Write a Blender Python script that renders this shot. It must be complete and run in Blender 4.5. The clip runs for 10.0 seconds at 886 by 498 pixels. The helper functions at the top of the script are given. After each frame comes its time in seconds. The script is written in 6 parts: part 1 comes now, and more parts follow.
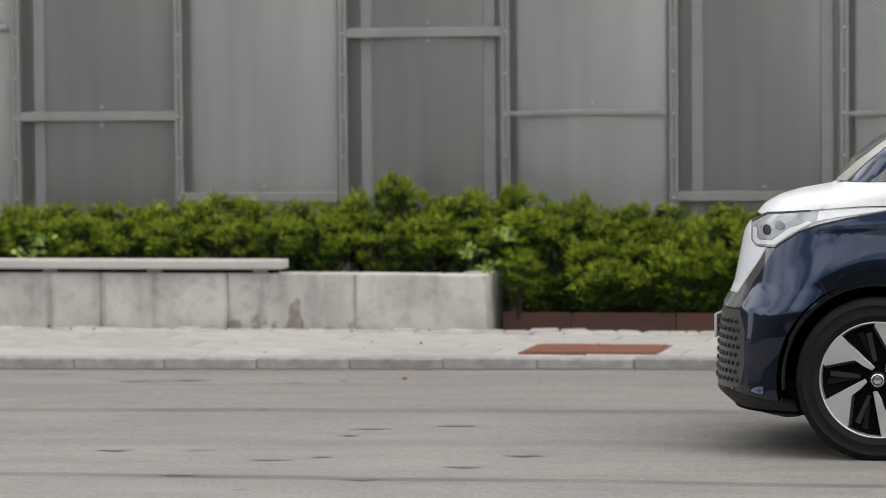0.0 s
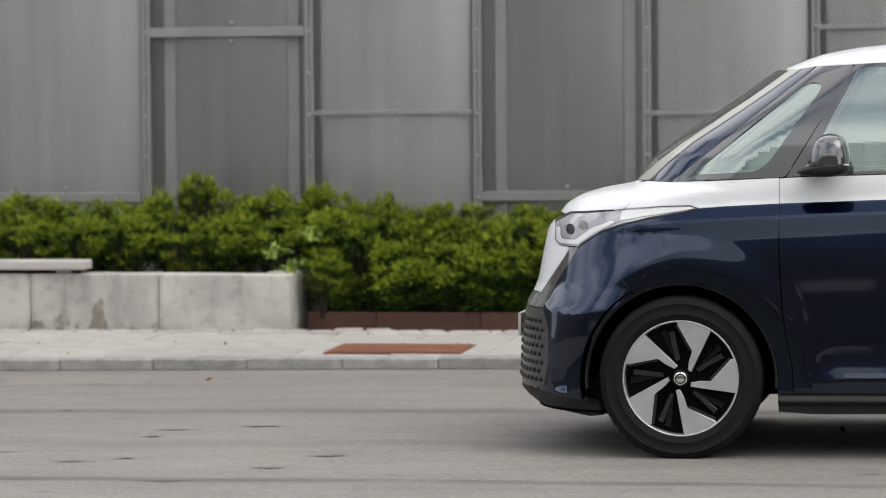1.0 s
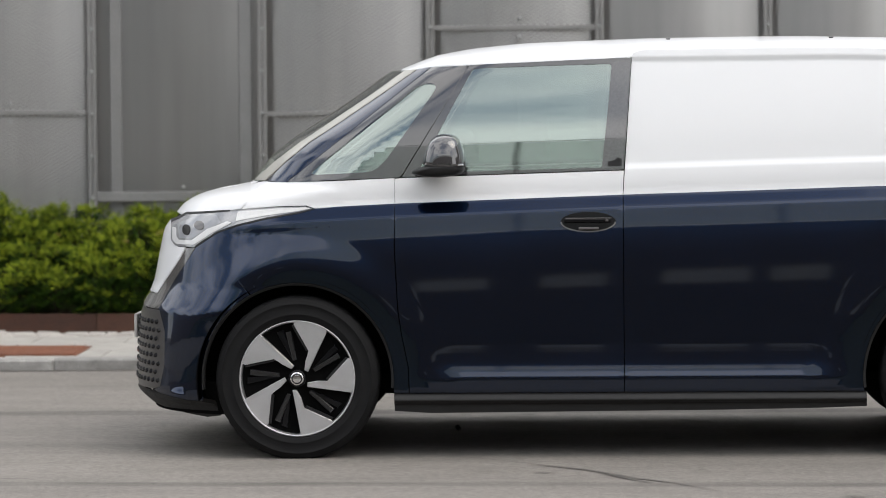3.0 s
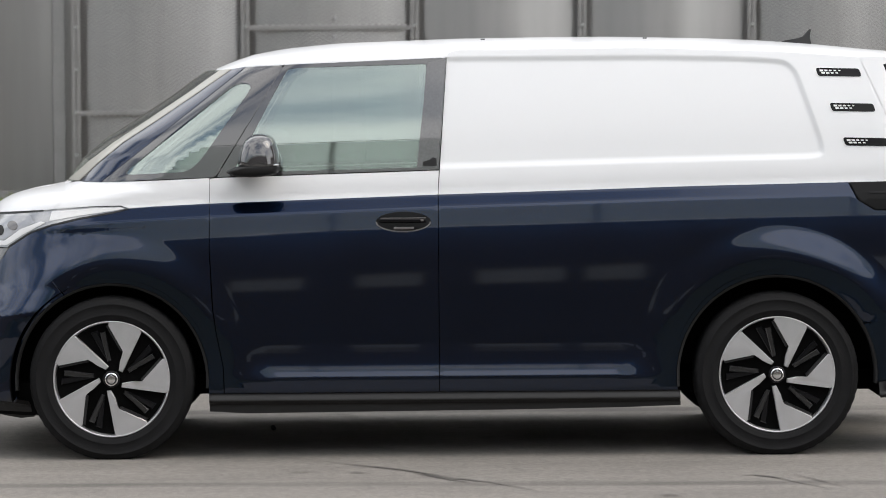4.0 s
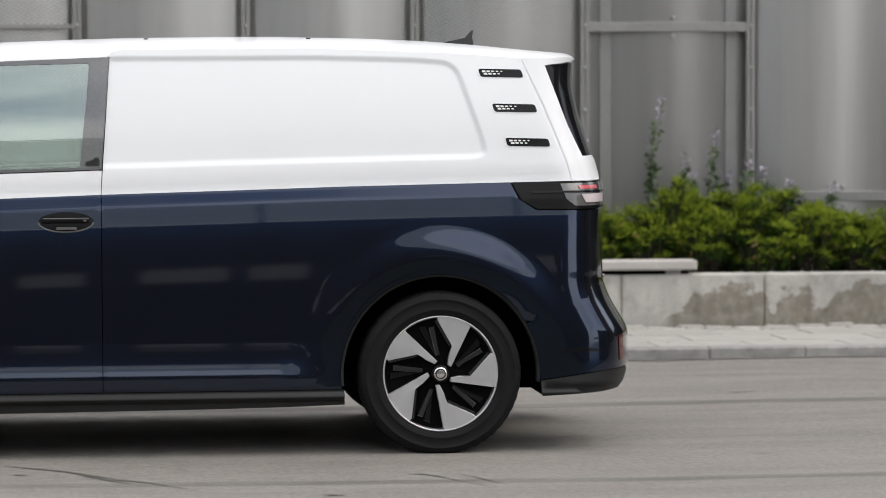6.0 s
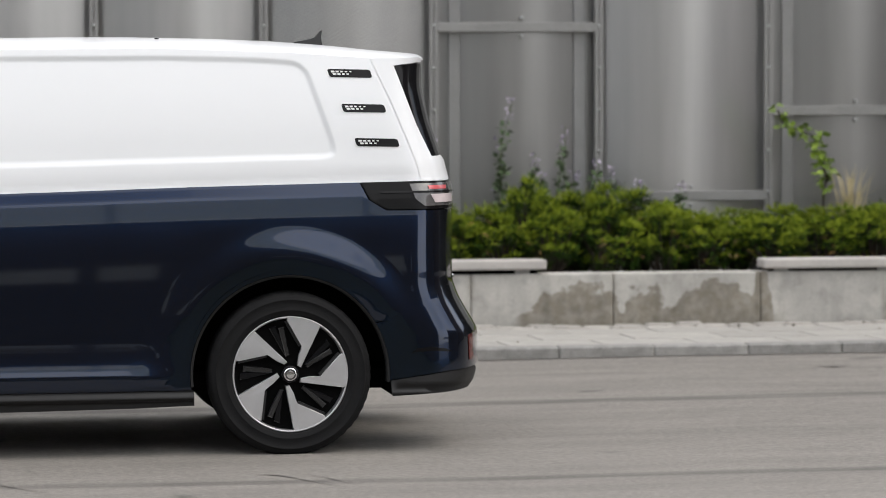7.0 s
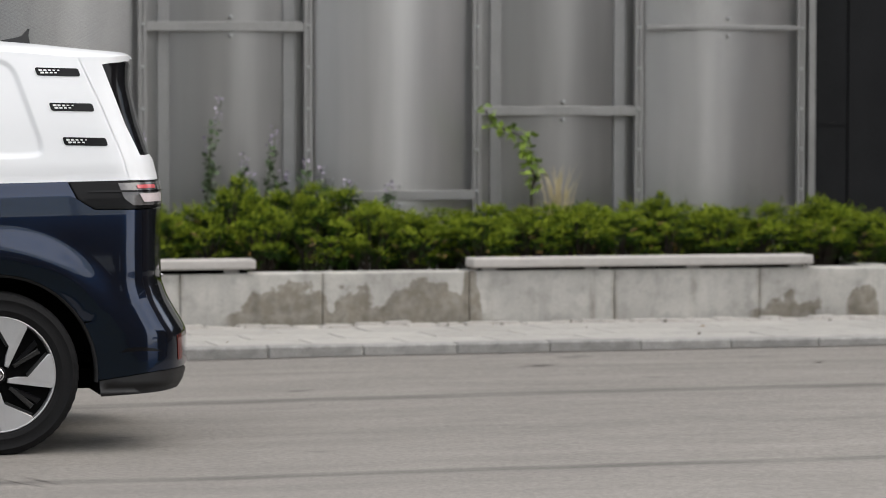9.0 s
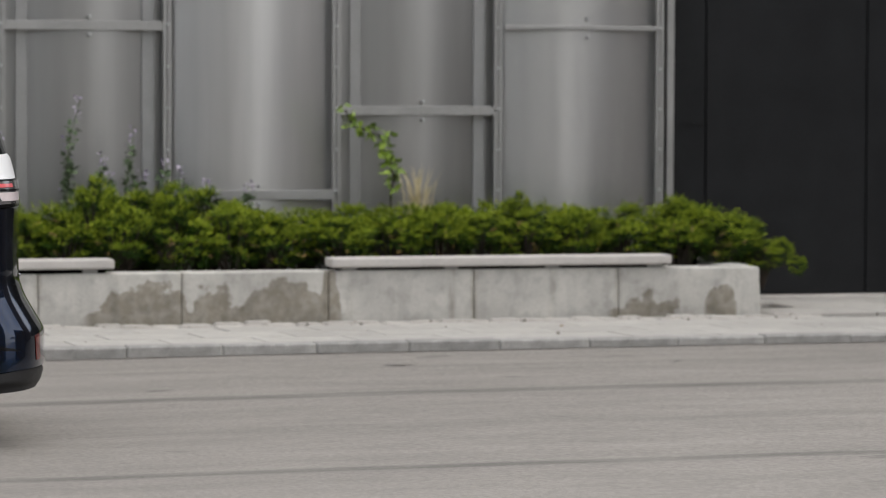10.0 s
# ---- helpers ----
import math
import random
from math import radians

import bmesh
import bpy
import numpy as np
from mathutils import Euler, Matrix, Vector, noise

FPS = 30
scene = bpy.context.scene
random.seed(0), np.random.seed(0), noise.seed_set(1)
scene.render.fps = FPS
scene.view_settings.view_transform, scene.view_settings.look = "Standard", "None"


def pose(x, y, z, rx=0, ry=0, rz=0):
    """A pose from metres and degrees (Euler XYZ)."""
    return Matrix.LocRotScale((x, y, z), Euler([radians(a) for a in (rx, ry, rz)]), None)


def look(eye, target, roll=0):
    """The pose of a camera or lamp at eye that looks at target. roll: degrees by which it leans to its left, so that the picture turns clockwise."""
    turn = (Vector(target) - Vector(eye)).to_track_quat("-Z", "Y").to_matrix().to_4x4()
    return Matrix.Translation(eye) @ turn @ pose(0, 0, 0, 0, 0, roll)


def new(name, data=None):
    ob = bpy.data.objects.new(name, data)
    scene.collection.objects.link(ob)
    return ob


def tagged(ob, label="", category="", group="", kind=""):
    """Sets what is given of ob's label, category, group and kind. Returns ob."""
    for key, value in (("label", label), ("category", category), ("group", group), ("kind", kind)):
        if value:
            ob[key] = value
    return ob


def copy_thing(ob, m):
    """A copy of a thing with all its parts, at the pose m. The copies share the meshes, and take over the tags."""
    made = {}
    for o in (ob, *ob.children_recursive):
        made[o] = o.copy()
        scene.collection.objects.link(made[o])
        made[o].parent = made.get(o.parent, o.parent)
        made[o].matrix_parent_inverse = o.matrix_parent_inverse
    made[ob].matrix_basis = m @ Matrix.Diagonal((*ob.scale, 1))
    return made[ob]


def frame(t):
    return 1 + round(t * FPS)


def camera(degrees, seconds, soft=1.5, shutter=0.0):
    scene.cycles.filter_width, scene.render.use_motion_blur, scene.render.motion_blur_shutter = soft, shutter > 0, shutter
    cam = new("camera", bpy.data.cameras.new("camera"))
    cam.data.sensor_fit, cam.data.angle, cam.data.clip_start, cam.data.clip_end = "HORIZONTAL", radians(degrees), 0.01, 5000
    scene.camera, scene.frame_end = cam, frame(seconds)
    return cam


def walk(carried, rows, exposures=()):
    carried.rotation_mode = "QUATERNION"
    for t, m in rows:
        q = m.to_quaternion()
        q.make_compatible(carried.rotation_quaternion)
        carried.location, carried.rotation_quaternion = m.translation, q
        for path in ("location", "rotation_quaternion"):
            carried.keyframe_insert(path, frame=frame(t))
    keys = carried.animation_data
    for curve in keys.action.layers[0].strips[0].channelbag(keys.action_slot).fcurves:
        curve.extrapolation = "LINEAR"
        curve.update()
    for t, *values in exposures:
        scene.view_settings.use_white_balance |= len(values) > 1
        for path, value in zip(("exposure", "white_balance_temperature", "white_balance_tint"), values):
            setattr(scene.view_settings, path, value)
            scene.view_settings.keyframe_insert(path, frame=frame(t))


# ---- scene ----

from mathutils.geometry import delaunay_2d_cdt

# camera: turns on a tripod
EYE = (0.0, 0.0, 1.65)
cam = camera(14.89, 10.0, 1.0)
cam.data.dof.use_dof = True
cam.data.dof.focus_distance = 15.3
cam.data.dof.aperture_fstop = 3.1
ROWS = [
    (0.0, 87.3374, 0.4734, 12.2361),
    (0.5, 87.3262, 0.5201, 10.5182),
    (1.0, 87.3083, 0.4413, 8.9279),
    (1.5, 87.2974, 0.4506, 7.2623),
    (2.0, 87.2882, 0.4377, 5.7411),
    (2.5, 87.2807, 0.4019, 4.0705),
    (4.0, 87.2541, 0.2469, -0.6760),
    (4.5, 87.2520, 0.2003, -2.2289),
    (5.0, 87.2475, 0.1014, -3.5870),
    (5.5, 87.2417, 0.0619, -5.0108),
    (7.0, 87.2389, 0.1410, -8.8974),
    (7.5, 87.2364, 0.0719, -10.2141),
    (8.0, 87.2352, 0.0214, -11.4107),
    (8.5, 87.2343, -0.0142, -12.6489),
    (9.0, 87.2308, -0.0849, -13.8020),
    (9.5, 87.2317, -0.1567, -15.0219),
    (10.0, 87.2334, -0.2216, -16.1727),
]
walk(cam, [(t, pose(*EYE, rx, ry, rz)) for t, rx, ry, rz in ROWS], [(0.0, 0.0), (10.0, 0.0)])

# ---------------------------------------------------------------- light
world = bpy.data.worlds.new("world")
scene.world = world
world.use_nodes = True
wn, wl = world.node_tree.nodes, world.node_tree.links
wn.clear()
w_out = wn.new("ShaderNodeOutputWorld")
w_bg = wn.new("ShaderNodeBackground")
w_sky = wn.new("ShaderNodeTexSky")
w_sky.sky_type, w_sky.sun_disc = "NISHITA", False
w_sky.sun_elevation, w_sky.sun_rotation = radians(56), radians(115)
w_sky.dust_density, w_sky.air_density = 3.0, 1.2
w_cloud = wn.new("ShaderNodeTexNoise")
w_cloud.inputs["Scale"].default_value = 3.2
w_cloud.inputs["Detail"].default_value = 6.0
w_ramp = wn.new("ShaderNodeValToRGB")
w_ramp.color_ramp.elements[0].position, w_ramp.color_ramp.elements[1].position = 0.38, 0.55
w_ramp.color_ramp.elements[0].color, w_ramp.color_ramp.elements[1].color = (0.1, 0.1, 0.1, 1), (1, 1, 1, 1)
w_mix = wn.new("ShaderNodeMix")
w_mix.data_type = "RGBA"
w_mix.inputs["B"].default_value = (12.5, 12.5, 12.6, 1)
wl.new(w_cloud.outputs["Fac"], w_ramp.inputs["Fac"])
wl.new(w_ramp.outputs["Color"], w_mix.inputs["Factor"])
wl.new(w_sky.outputs["Color"], w_mix.inputs["A"])
wl.new(w_mix.outputs["Result"], w_bg.inputs["Color"])
w_bg.inputs["Strength"].default_value = 0.150
wl.new(w_bg.outputs["Background"], w_out.inputs["Surface"])

sun_data = bpy.data.lights.new("sun", "SUN")
sun_data.energy, sun_data.angle, sun_data.color = 1.15, radians(48), (1.0, 0.96, 0.9)
sun = new("sun", sun_data)
sun.matrix_world = look((34, 4, 56), (0, 20, 0))


# ---------------------------------------------------------------- materials
def nodes_of(name):
    m = bpy.data.materials.new(name)
    m.use_nodes = True
    nt = m.node_tree
    return m, nt.nodes, nt.links, nt.nodes["Principled BSDF"]


def mat(name, col, rough=0.6, metal=0.0, var=0.18, scale=6.0, fine=90.0, bump=0.15, spec=0.5, coat=0.0,
        stretch=(1, 1, 1), rnd=0.0, island=0.0, tint=None, rough_var=0.12, coat_ior=1.5, coat_rough=0.015):
    """A surface with broad and fine variation of colour, roughness and relief."""
    m, n, l, b = nodes_of(name)
    tc = n.new("ShaderNodeTexCoord")
    mp = n.new("ShaderNodeMapping")
    mp.inputs["Scale"].default_value = stretch
    l.new(tc.outputs["Object"], mp.inputs["Vector"])
    big, small = n.new("ShaderNodeTexNoise"), n.new("ShaderNodeTexNoise")
    big.inputs["Scale"].default_value, big.inputs["Detail"].default_value = scale, 5.0
    small.inputs["Scale"].default_value, small.inputs["Detail"].default_value = fine, 3.0
    l.new(mp.outputs["Vector"], big.inputs["Vector"])
    l.new(mp.outputs["Vector"], small.inputs["Vector"])
    add = n.new("ShaderNodeMath")
    add.operation = "ADD"
    l.new(big.outputs["Fac"], add.inputs[0])
    l.new(small.outputs["Fac"], add.inputs[1])
    ramp = n.new("ShaderNodeMapRange")
    ramp.inputs["From Min"].default_value, ramp.inputs["From Max"].default_value = 0.7, 1.3
    ramp.inputs["To Min"].default_value, ramp.inputs["To Max"].default_value = 1 - var, 1 + var
    l.new(add.outputs["Value"], ramp.inputs["Value"])
    last = ramp.outputs["Result"]
    for amount, node, socket in ((rnd, "ShaderNodeObjectInfo", "Random"), (island, "ShaderNodeNewGeometry", "Random Per Island")):
        if amount:
            info = n.new(node)
            mr = n.new("ShaderNodeMapRange")
            mr.inputs["To Min"].default_value, mr.inputs["To Max"].default_value = 1 - amount, 1 + amount
            l.new(info.outputs[socket], mr.inputs["Value"])
            mul = n.new("ShaderNodeMath")
            mul.operation = "MULTIPLY"
            l.new(last, mul.inputs[0])
            l.new(mr.outputs["Result"], mul.inputs[1])
            last = mul.outputs["Value"]
    base = n.new("ShaderNodeRGB")
    base.outputs[0].default_value = (*col, 1)
    source = base.outputs[0]
    if tint:
        mt = n.new("ShaderNodeMix")
        mt.data_type = "RGBA"
        mt.inputs["A"].default_value, mt.inputs["B"].default_value = (*col, 1), (*tint, 1)
        if island:
            gi = n.new("ShaderNodeNewGeometry")
            l.new(gi.outputs["Random Per Island"], mt.inputs["Factor"])
        else:
            l.new(big.outputs["Fac"], mt.inputs["Factor"])
        source = mt.outputs["Result"]
    vm = n.new("ShaderNodeVectorMath")
    vm.operation = "SCALE"
    l.new(source, vm.inputs[0])
    l.new(last, vm.inputs["Scale"])
    l.new(vm.outputs["Vector"], b.inputs["Base Color"])
    rr = n.new("ShaderNodeMapRange")
    rr.inputs["From Min"].default_value, rr.inputs["From Max"].default_value = 0.3, 0.7
    rr.inputs["To Min"].default_value, rr.inputs["To Max"].default_value = max(0.0, rough - rough_var * rough), min(1.0, rough + rough_var * rough)
    l.new(big.outputs["Fac"], rr.inputs["Value"])
    l.new(rr.outputs["Result"], b.inputs["Roughness"])
    b.inputs["Metallic"].default_value = metal
    b.inputs["Specular IOR Level"].default_value = spec
    b.inputs["Coat Weight"].default_value = coat
    b.inputs["Coat Roughness"].default_value = coat_rough
    b.inputs["Coat IOR"].default_value = coat_ior
    if bump:
        bp = n.new("ShaderNodeBump")
        bp.inputs["Strength"].default_value, bp.inputs["Distance"].default_value = bump, 0.01
        l.new(add.outputs["Value"], bp.inputs["Height"])
        l.new(bp.outputs["Normal"], b.inputs["Normal"])
    return m


M_paint_white = mat("paint_white", (0.80, 0.807, 0.82), 0.35, var=0.01, scale=2, fine=400, bump=0, coat=0.5)
M_pillar = mat("pillar_gloss", (0.032, 0.031, 0.033), 0.14, var=0.1, bump=0, coat=1.0, coat_ior=1.8)
M_pillar_grey = mat("pillar_grey", (0.06, 0.059, 0.062), 0.16, var=0.2, scale=9, bump=0, coat=1.0, coat_ior=1.8)
M_paint_blue = mat("paint_blue", (0.0060, 0.0155, 0.0415), 0.19, var=0.06, scale=2, fine=900, bump=0, coat=1.0, metal=1.0, spec=0.2, coat_ior=1.5, coat_rough=0.032)
M_black_gloss = mat("black_gloss", (0.006, 0.006, 0.007), 0.12, var=0.05, bump=0, spec=0.2)
M_black_plastic = mat("black_plastic", (0.016, 0.016, 0.0165), 0.5, var=0.15, scale=10, fine=500, bump=0.12, spec=0.3)
M_dark_inner = mat("dark_inner", (0.003, 0.003, 0.003), 0.9, var=0.3, bump=0.1, spec=0.05)
M_rubber = mat("tyre_rubber", (0.0105, 0.0105, 0.011), 0.7, var=0.3, scale=14, fine=220, bump=0.25, spec=0.12)
M_silver = mat("machined_silver", (0.55, 0.55, 0.56), 0.36, metal=0.75, var=0.05, scale=20, fine=300, bump=0.02)
M_chrome = mat("chrome", (0.75, 0.75, 0.76), 0.12, metal=1.0, var=0.03, bump=0)
M_grey_trim = mat("grey_trim", (0.16, 0.15, 0.15), 0.3, var=0.08, bump=0, coat=0.5, metal=0.3)
M_seat = mat("seat_concrete", (0.44, 0.415, 0.39), 0.8, var=0.12, scale=5, fine=90, bump=0.15)
M_kerb = mat("kerb_granite", (0.265, 0.258, 0.245), 0.8, var=0.42, scale=9, fine=140, bump=0.3, rnd=0.1)
M_slab = mat("paving_slab", (0.355, 0.34, 0.315), 0.85, var=0.2, scale=5, fine=120, bump=0.25, rnd=0.08)
M_cobble = mat("cobble", (0.37, 0.348, 0.32), 0.85, var=0.15, scale=12, fine=120, bump=0.3, rnd=0.15)
M_bed = mat("paving_bed", (0.19, 0.175, 0.155), 0.95, var=0.3, scale=9, fine=150, bump=0.4)
M_rust = mat("rusted_steel", (0.17, 0.065, 0.035), 0.85, var=0.35, scale=7, fine=80, bump=0.25, rnd=0.12)
M_rust_dark = mat("dark_rusted_steel", (0.075, 0.034, 0.022), 0.85, var=0.35, scale=7, fine=80, bump=0.25, rnd=0.12)
# Dark ground out of view, added for the van's lower reflections.
M_unseen_ground = mat("verge", (0.03, 0.036, 0.018), 0.95, var=0.4, scale=2, fine=40, bump=0.5)
M_soil = mat("soil", (0.05, 0.038, 0.027), 0.95, var=0.4, scale=9, fine=70, bump=0.6)
M_steel = mat("galvanised_steel", (0.262, 0.258, 0.251), 0.5, metal=0.45, var=0.12, scale=6, fine=70, bump=0.06)
M_strip = mat("inner_strip", (0.245, 0.243, 0.239), 0.5, metal=0.45, var=0.1, scale=6, fine=70, bump=0.05)
M_bolt = mat("bolt_zinc", (0.42, 0.42, 0.42), 0.35, metal=0.8, var=0.05, bump=0)
M_door = mat("dark_door", (0.013, 0.0135, 0.0145), 0.45, var=0.25, scale=3, fine=60, bump=0.04, spec=0.12)
M_back = mat("dark_backing", (0.12, 0.12, 0.12), 0.8, var=0.2, bump=0.05)
# Near-black inner leaves hold painted shade; tips mix new growth with top light.
M_leaf_shade = mat("yew_leaf_shade", (0.008, 0.020, 0.004), 0.6, var=0.4, scale=3.0, fine=22, bump=0, island=0.35, tint=(0.034, 0.072, 0.007), spec=0.1)
M_leaf_lit = mat("yew_tip_lit", (0.085, 0.15, 0.013), 0.6, var=0.35, scale=3.0, fine=22, bump=0, island=0.3, tint=(0.30, 0.35, 0.03), spec=0.1)
M_leaf_brown = mat("brown_leaf", (0.17, 0.10, 0.025), 0.6, var=0.3, bump=0, island=0.4)
M_leaf_orange = mat("orange_leaf", (0.72, 0.40, 0.14), 0.6, var=0.2, bump=0)
M_stem = mat("stem_bark", (0.03, 0.021, 0.014), 0.85, var=0.3, scale=20, fine=120, bump=0.3)
M_vine = mat("vine_leaf", (0.13, 0.21, 0.03), 0.5, var=0.2, bump=0, island=0.3, tint=(0.26, 0.36, 0.05))
M_flower = mat("mauve_flower", (0.26, 0.21, 0.34), 0.7, var=0.2, bump=0, island=0.3, tint=(0.4, 0.35, 0.42))
M_dry = mat("dry_grass", (0.45, 0.38, 0.22), 0.8, var=0.2, bump=0, island=0.3)
M_lamp_in = mat("lamp_interior", (0.30, 0.31, 0.33), 0.2, var=0.1, scale=18, fine=120, bump=0, coat=0.8)
M_lamp_black = mat("lamp_black", (0.006, 0.006, 0.0065), 0.18, var=0.05, bump=0, spec=0.14)
M_smoke = mat("smoked_lens", (0.09, 0.085, 0.085), 0.15, var=0.2, scale=30, fine=200, bump=0.05, coat=0.8)
M_red = mat("red_reflector", (0.11, 0.018, 0.015), 0.2, var=0.1, bump=0, coat=0.5)
M_lens_red = mat("red_lens", (0.55, 0.10, 0.11), 0.2, var=0.1, bump=0, coat=0.5)
M_lens_clear = mat("clear_lens", (0.62, 0.54, 0.55), 0.12, var=0.1, scale=30, fine=200, bump=0.1, coat=0.8)
M_opposite = mat("opposite_wall", (0.165, 0.138, 0.128), 0.8, var=0.2, scale=1.2, fine=20, bump=0.1)
M_pale = mat("pale_panel", (0.5, 0.48, 0.46), 0.7, var=0.1, bump=0.05)
M_head = mat("headlight_lens", (0.34, 0.345, 0.355), 0.18, var=0.15, scale=14, fine=120, bump=0, coat=0.8, metal=0.3)
M_lens_white = mat("pale_light_strip", (0.7, 0.7, 0.7), 0.2, var=0.05, bump=0, coat=0.6)
M_nose_trim = mat("nose_trim", (0.07, 0.064, 0.06), 0.2, var=0.05, bump=0, coat=1.0, coat_ior=1.7)
M_rib = mat("wheel_rib", (0.013, 0.013, 0.0135), 0.25, var=0.1, bump=0, spec=0.6)
M_grille = mat("grille_plastic", (0.05, 0.047, 0.046), 0.32, var=0.1, bump=0, spec=0.6)
M_pane = mat("pale_pane", (0.68, 0.66, 0.64), 0.6, var=0.15, bump=0.02)
# Pale tone of the band that paints a sheen on the windscreen.
M_screen_sheen = mat("sheen_taupe", (0.40, 0.385, 0.34), 0.35, var=0.08, bump=0, coat=0.4)


def mesh_mat():
    m, n, l, b = nodes_of("green_mesh")
    tc, ck = n.new("ShaderNodeTexCoord"), n.new("ShaderNodeTexChecker")
    ck.inputs["Scale"].default_value = 7.0
    l.new(tc.outputs["Object"], ck.inputs["Vector"])
    rng_ = n.new("ShaderNodeMapRange")
    rng_.inputs["To Min"].default_value, rng_.inputs["To Max"].default_value = 0.2, 0.46
    l.new(ck.outputs["Fac"], rng_.inputs["Value"])
    l.new(rng_.outputs["Result"], b.inputs["Alpha"])
    b.inputs["Base Color"].default_value = (0.15, 0.30, 0.21, 1)
    b.inputs["Roughness"].default_value = 0.7
    return m


M_mesh_green = mesh_mat()


def glass_mat(name, ior, tint):
    m, n, l, b = nodes_of(name)
    n.remove(b)
    out = n["Material Output"]
    tr, gl, mx, fr = n.new("ShaderNodeBsdfTransparent"), n.new("ShaderNodeBsdfGlossy"), n.new("ShaderNodeMixShader"), n.new("ShaderNodeFresnel")
    tr.inputs["Color"].default_value = (0.42, 0.52, 0.47, 1)
    gl.inputs["Color"].default_value = tint
    gl.inputs["Roughness"].default_value = 0.01
    fr.inputs["IOR"].default_value = ior
    l.new(fr.outputs["Fac"], mx.inputs["Fac"])
    l.new(tr.outputs["BSDF"], mx.inputs[1])
    l.new(gl.outputs["BSDF"], mx.inputs[2])
    l.new(mx.outputs["Shader"], out.inputs["Surface"])
    return m


M_glass = glass_mat("window_glass", 3.4, (0.86, 0.97, 0.92, 1))
M_screen = glass_mat("screen_glass", 4.5, (0.98, 0.96, 0.92, 1))


def road_mat():
    m, n, l, b = nodes_of("asphalt")
    tc = n.new("ShaderNodeTexCoord")

    def noise_at(stretch, scale, detail=5.0):
        mp, nz = n.new("ShaderNodeMapping"), n.new("ShaderNodeTexNoise")
        mp.inputs["Scale"].default_value = stretch
        nz.inputs["Scale"].default_value, nz.inputs["Detail"].default_value = scale, detail
        l.new(tc.outputs["Object"], mp.inputs["Vector"])
        l.new(mp.outputs["Vector"], nz.inputs["Vector"])
        return nz.outputs["Fac"]

    def rng(src, a, bb, c, d, clamp=True):
        r = n.new("ShaderNodeMapRange")
        r.clamp = clamp
        for key, val in zip(("From Min", "From Max", "To Min", "To Max"), (a, bb, c, d)):
            r.inputs[key].default_value = val
        l.new(src, r.inputs["Value"])
        return r.outputs["Result"]

    def math2(op, a, bb):
        q = n.new("ShaderNodeMath")
        q.operation = op
        for k, v in enumerate((a, bb)):
            if isinstance(v, (int, float)):
                q.inputs[k].default_value = v
            else:
                l.new(v, q.inputs[k])
        return q.outputs["Value"]

    grain = noise_at((1, 1, 1), 160.0, 2.0)
    grit = noise_at((1, 1, 1), 38.0, 4.0)
    patch = noise_at((0.35, 1, 1), 0.9)
    streak = noise_at((0.5, 1.7, 1), 2.6)
    k = rng(grain, 0.3, 0.7, 0.80, 1.2)
    k = math2("MULTIPLY", k, rng(grit, 0.3, 0.7, 0.84, 1.16))
    k = math2("MULTIPLY", k, rng(patch, 0.3, 0.7, 0.90, 1.1))
    k = math2("MULTIPLY", k, rng(streak, 0.3, 0.72, 1.07, 0.9))
    # two long dark tyre tracks and a seam along the street, slightly wandering
    sep = n.new("ShaderNodeSeparateXYZ")
    l.new(tc.outputs["Object"], sep.inputs["Vector"])
    wob = noise_at((0.25, 0.0, 0.0), 1.0, 2.0)
    for y0, lean, half, depth in ((17.33, 0.0, 0.15, 0.58), (14.12, -0.03, 0.1, 0.6), (18.9, 0.0, 0.12, 0.9), (15.7, 0.0, 0.2, 0.92)):
        yy = math2("SUBTRACT", sep.outputs["Y"], y0)
        yy = math2("SUBTRACT", yy, math2("MULTIPLY", sep.outputs["X"], lean))
        yy = math2("SUBTRACT", yy, math2("MULTIPLY", math2("SUBTRACT", wob, 0.5), 0.35))
        d = math2("ABSOLUTE", yy, 0.0)
        edge = rng(streak, 0.35, 0.6, 0.6, 1.0)
        f = rng(d, half * 0.4, half, depth, 1.0)
        k = math2("MULTIPLY", k, math2("ADD", math2("MULTIPLY", math2("SUBTRACT", f, 1.0), edge), 1.0))
    # scattered dark marks
    spot = noise_at((1.1, 1.6, 1), 1.7, 6.0)
    k = math2("MULTIPLY", k, rng(spot, 0.68, 0.74, 1.0, 0.6))
    col = n.new("ShaderNodeVectorMath")
    col.operation = "SCALE"
    col.inputs[0].default_value = (0.200, 0.184, 0.166)
    l.new(k, col.inputs["Scale"])
    l.new(col.outputs["Vector"], b.inputs["Base Color"])
    b.inputs["Roughness"].default_value = 0.82
    bp = n.new("ShaderNodeBump")
    bp.inputs["Strength"].default_value, bp.inputs["Distance"].default_value = 0.5, 0.006
    l.new(math2("ADD", grain, grit), bp.inputs["Height"])
    l.new(bp.outputs["Normal"], b.inputs["Normal"])
    return m


M_road = road_mat()


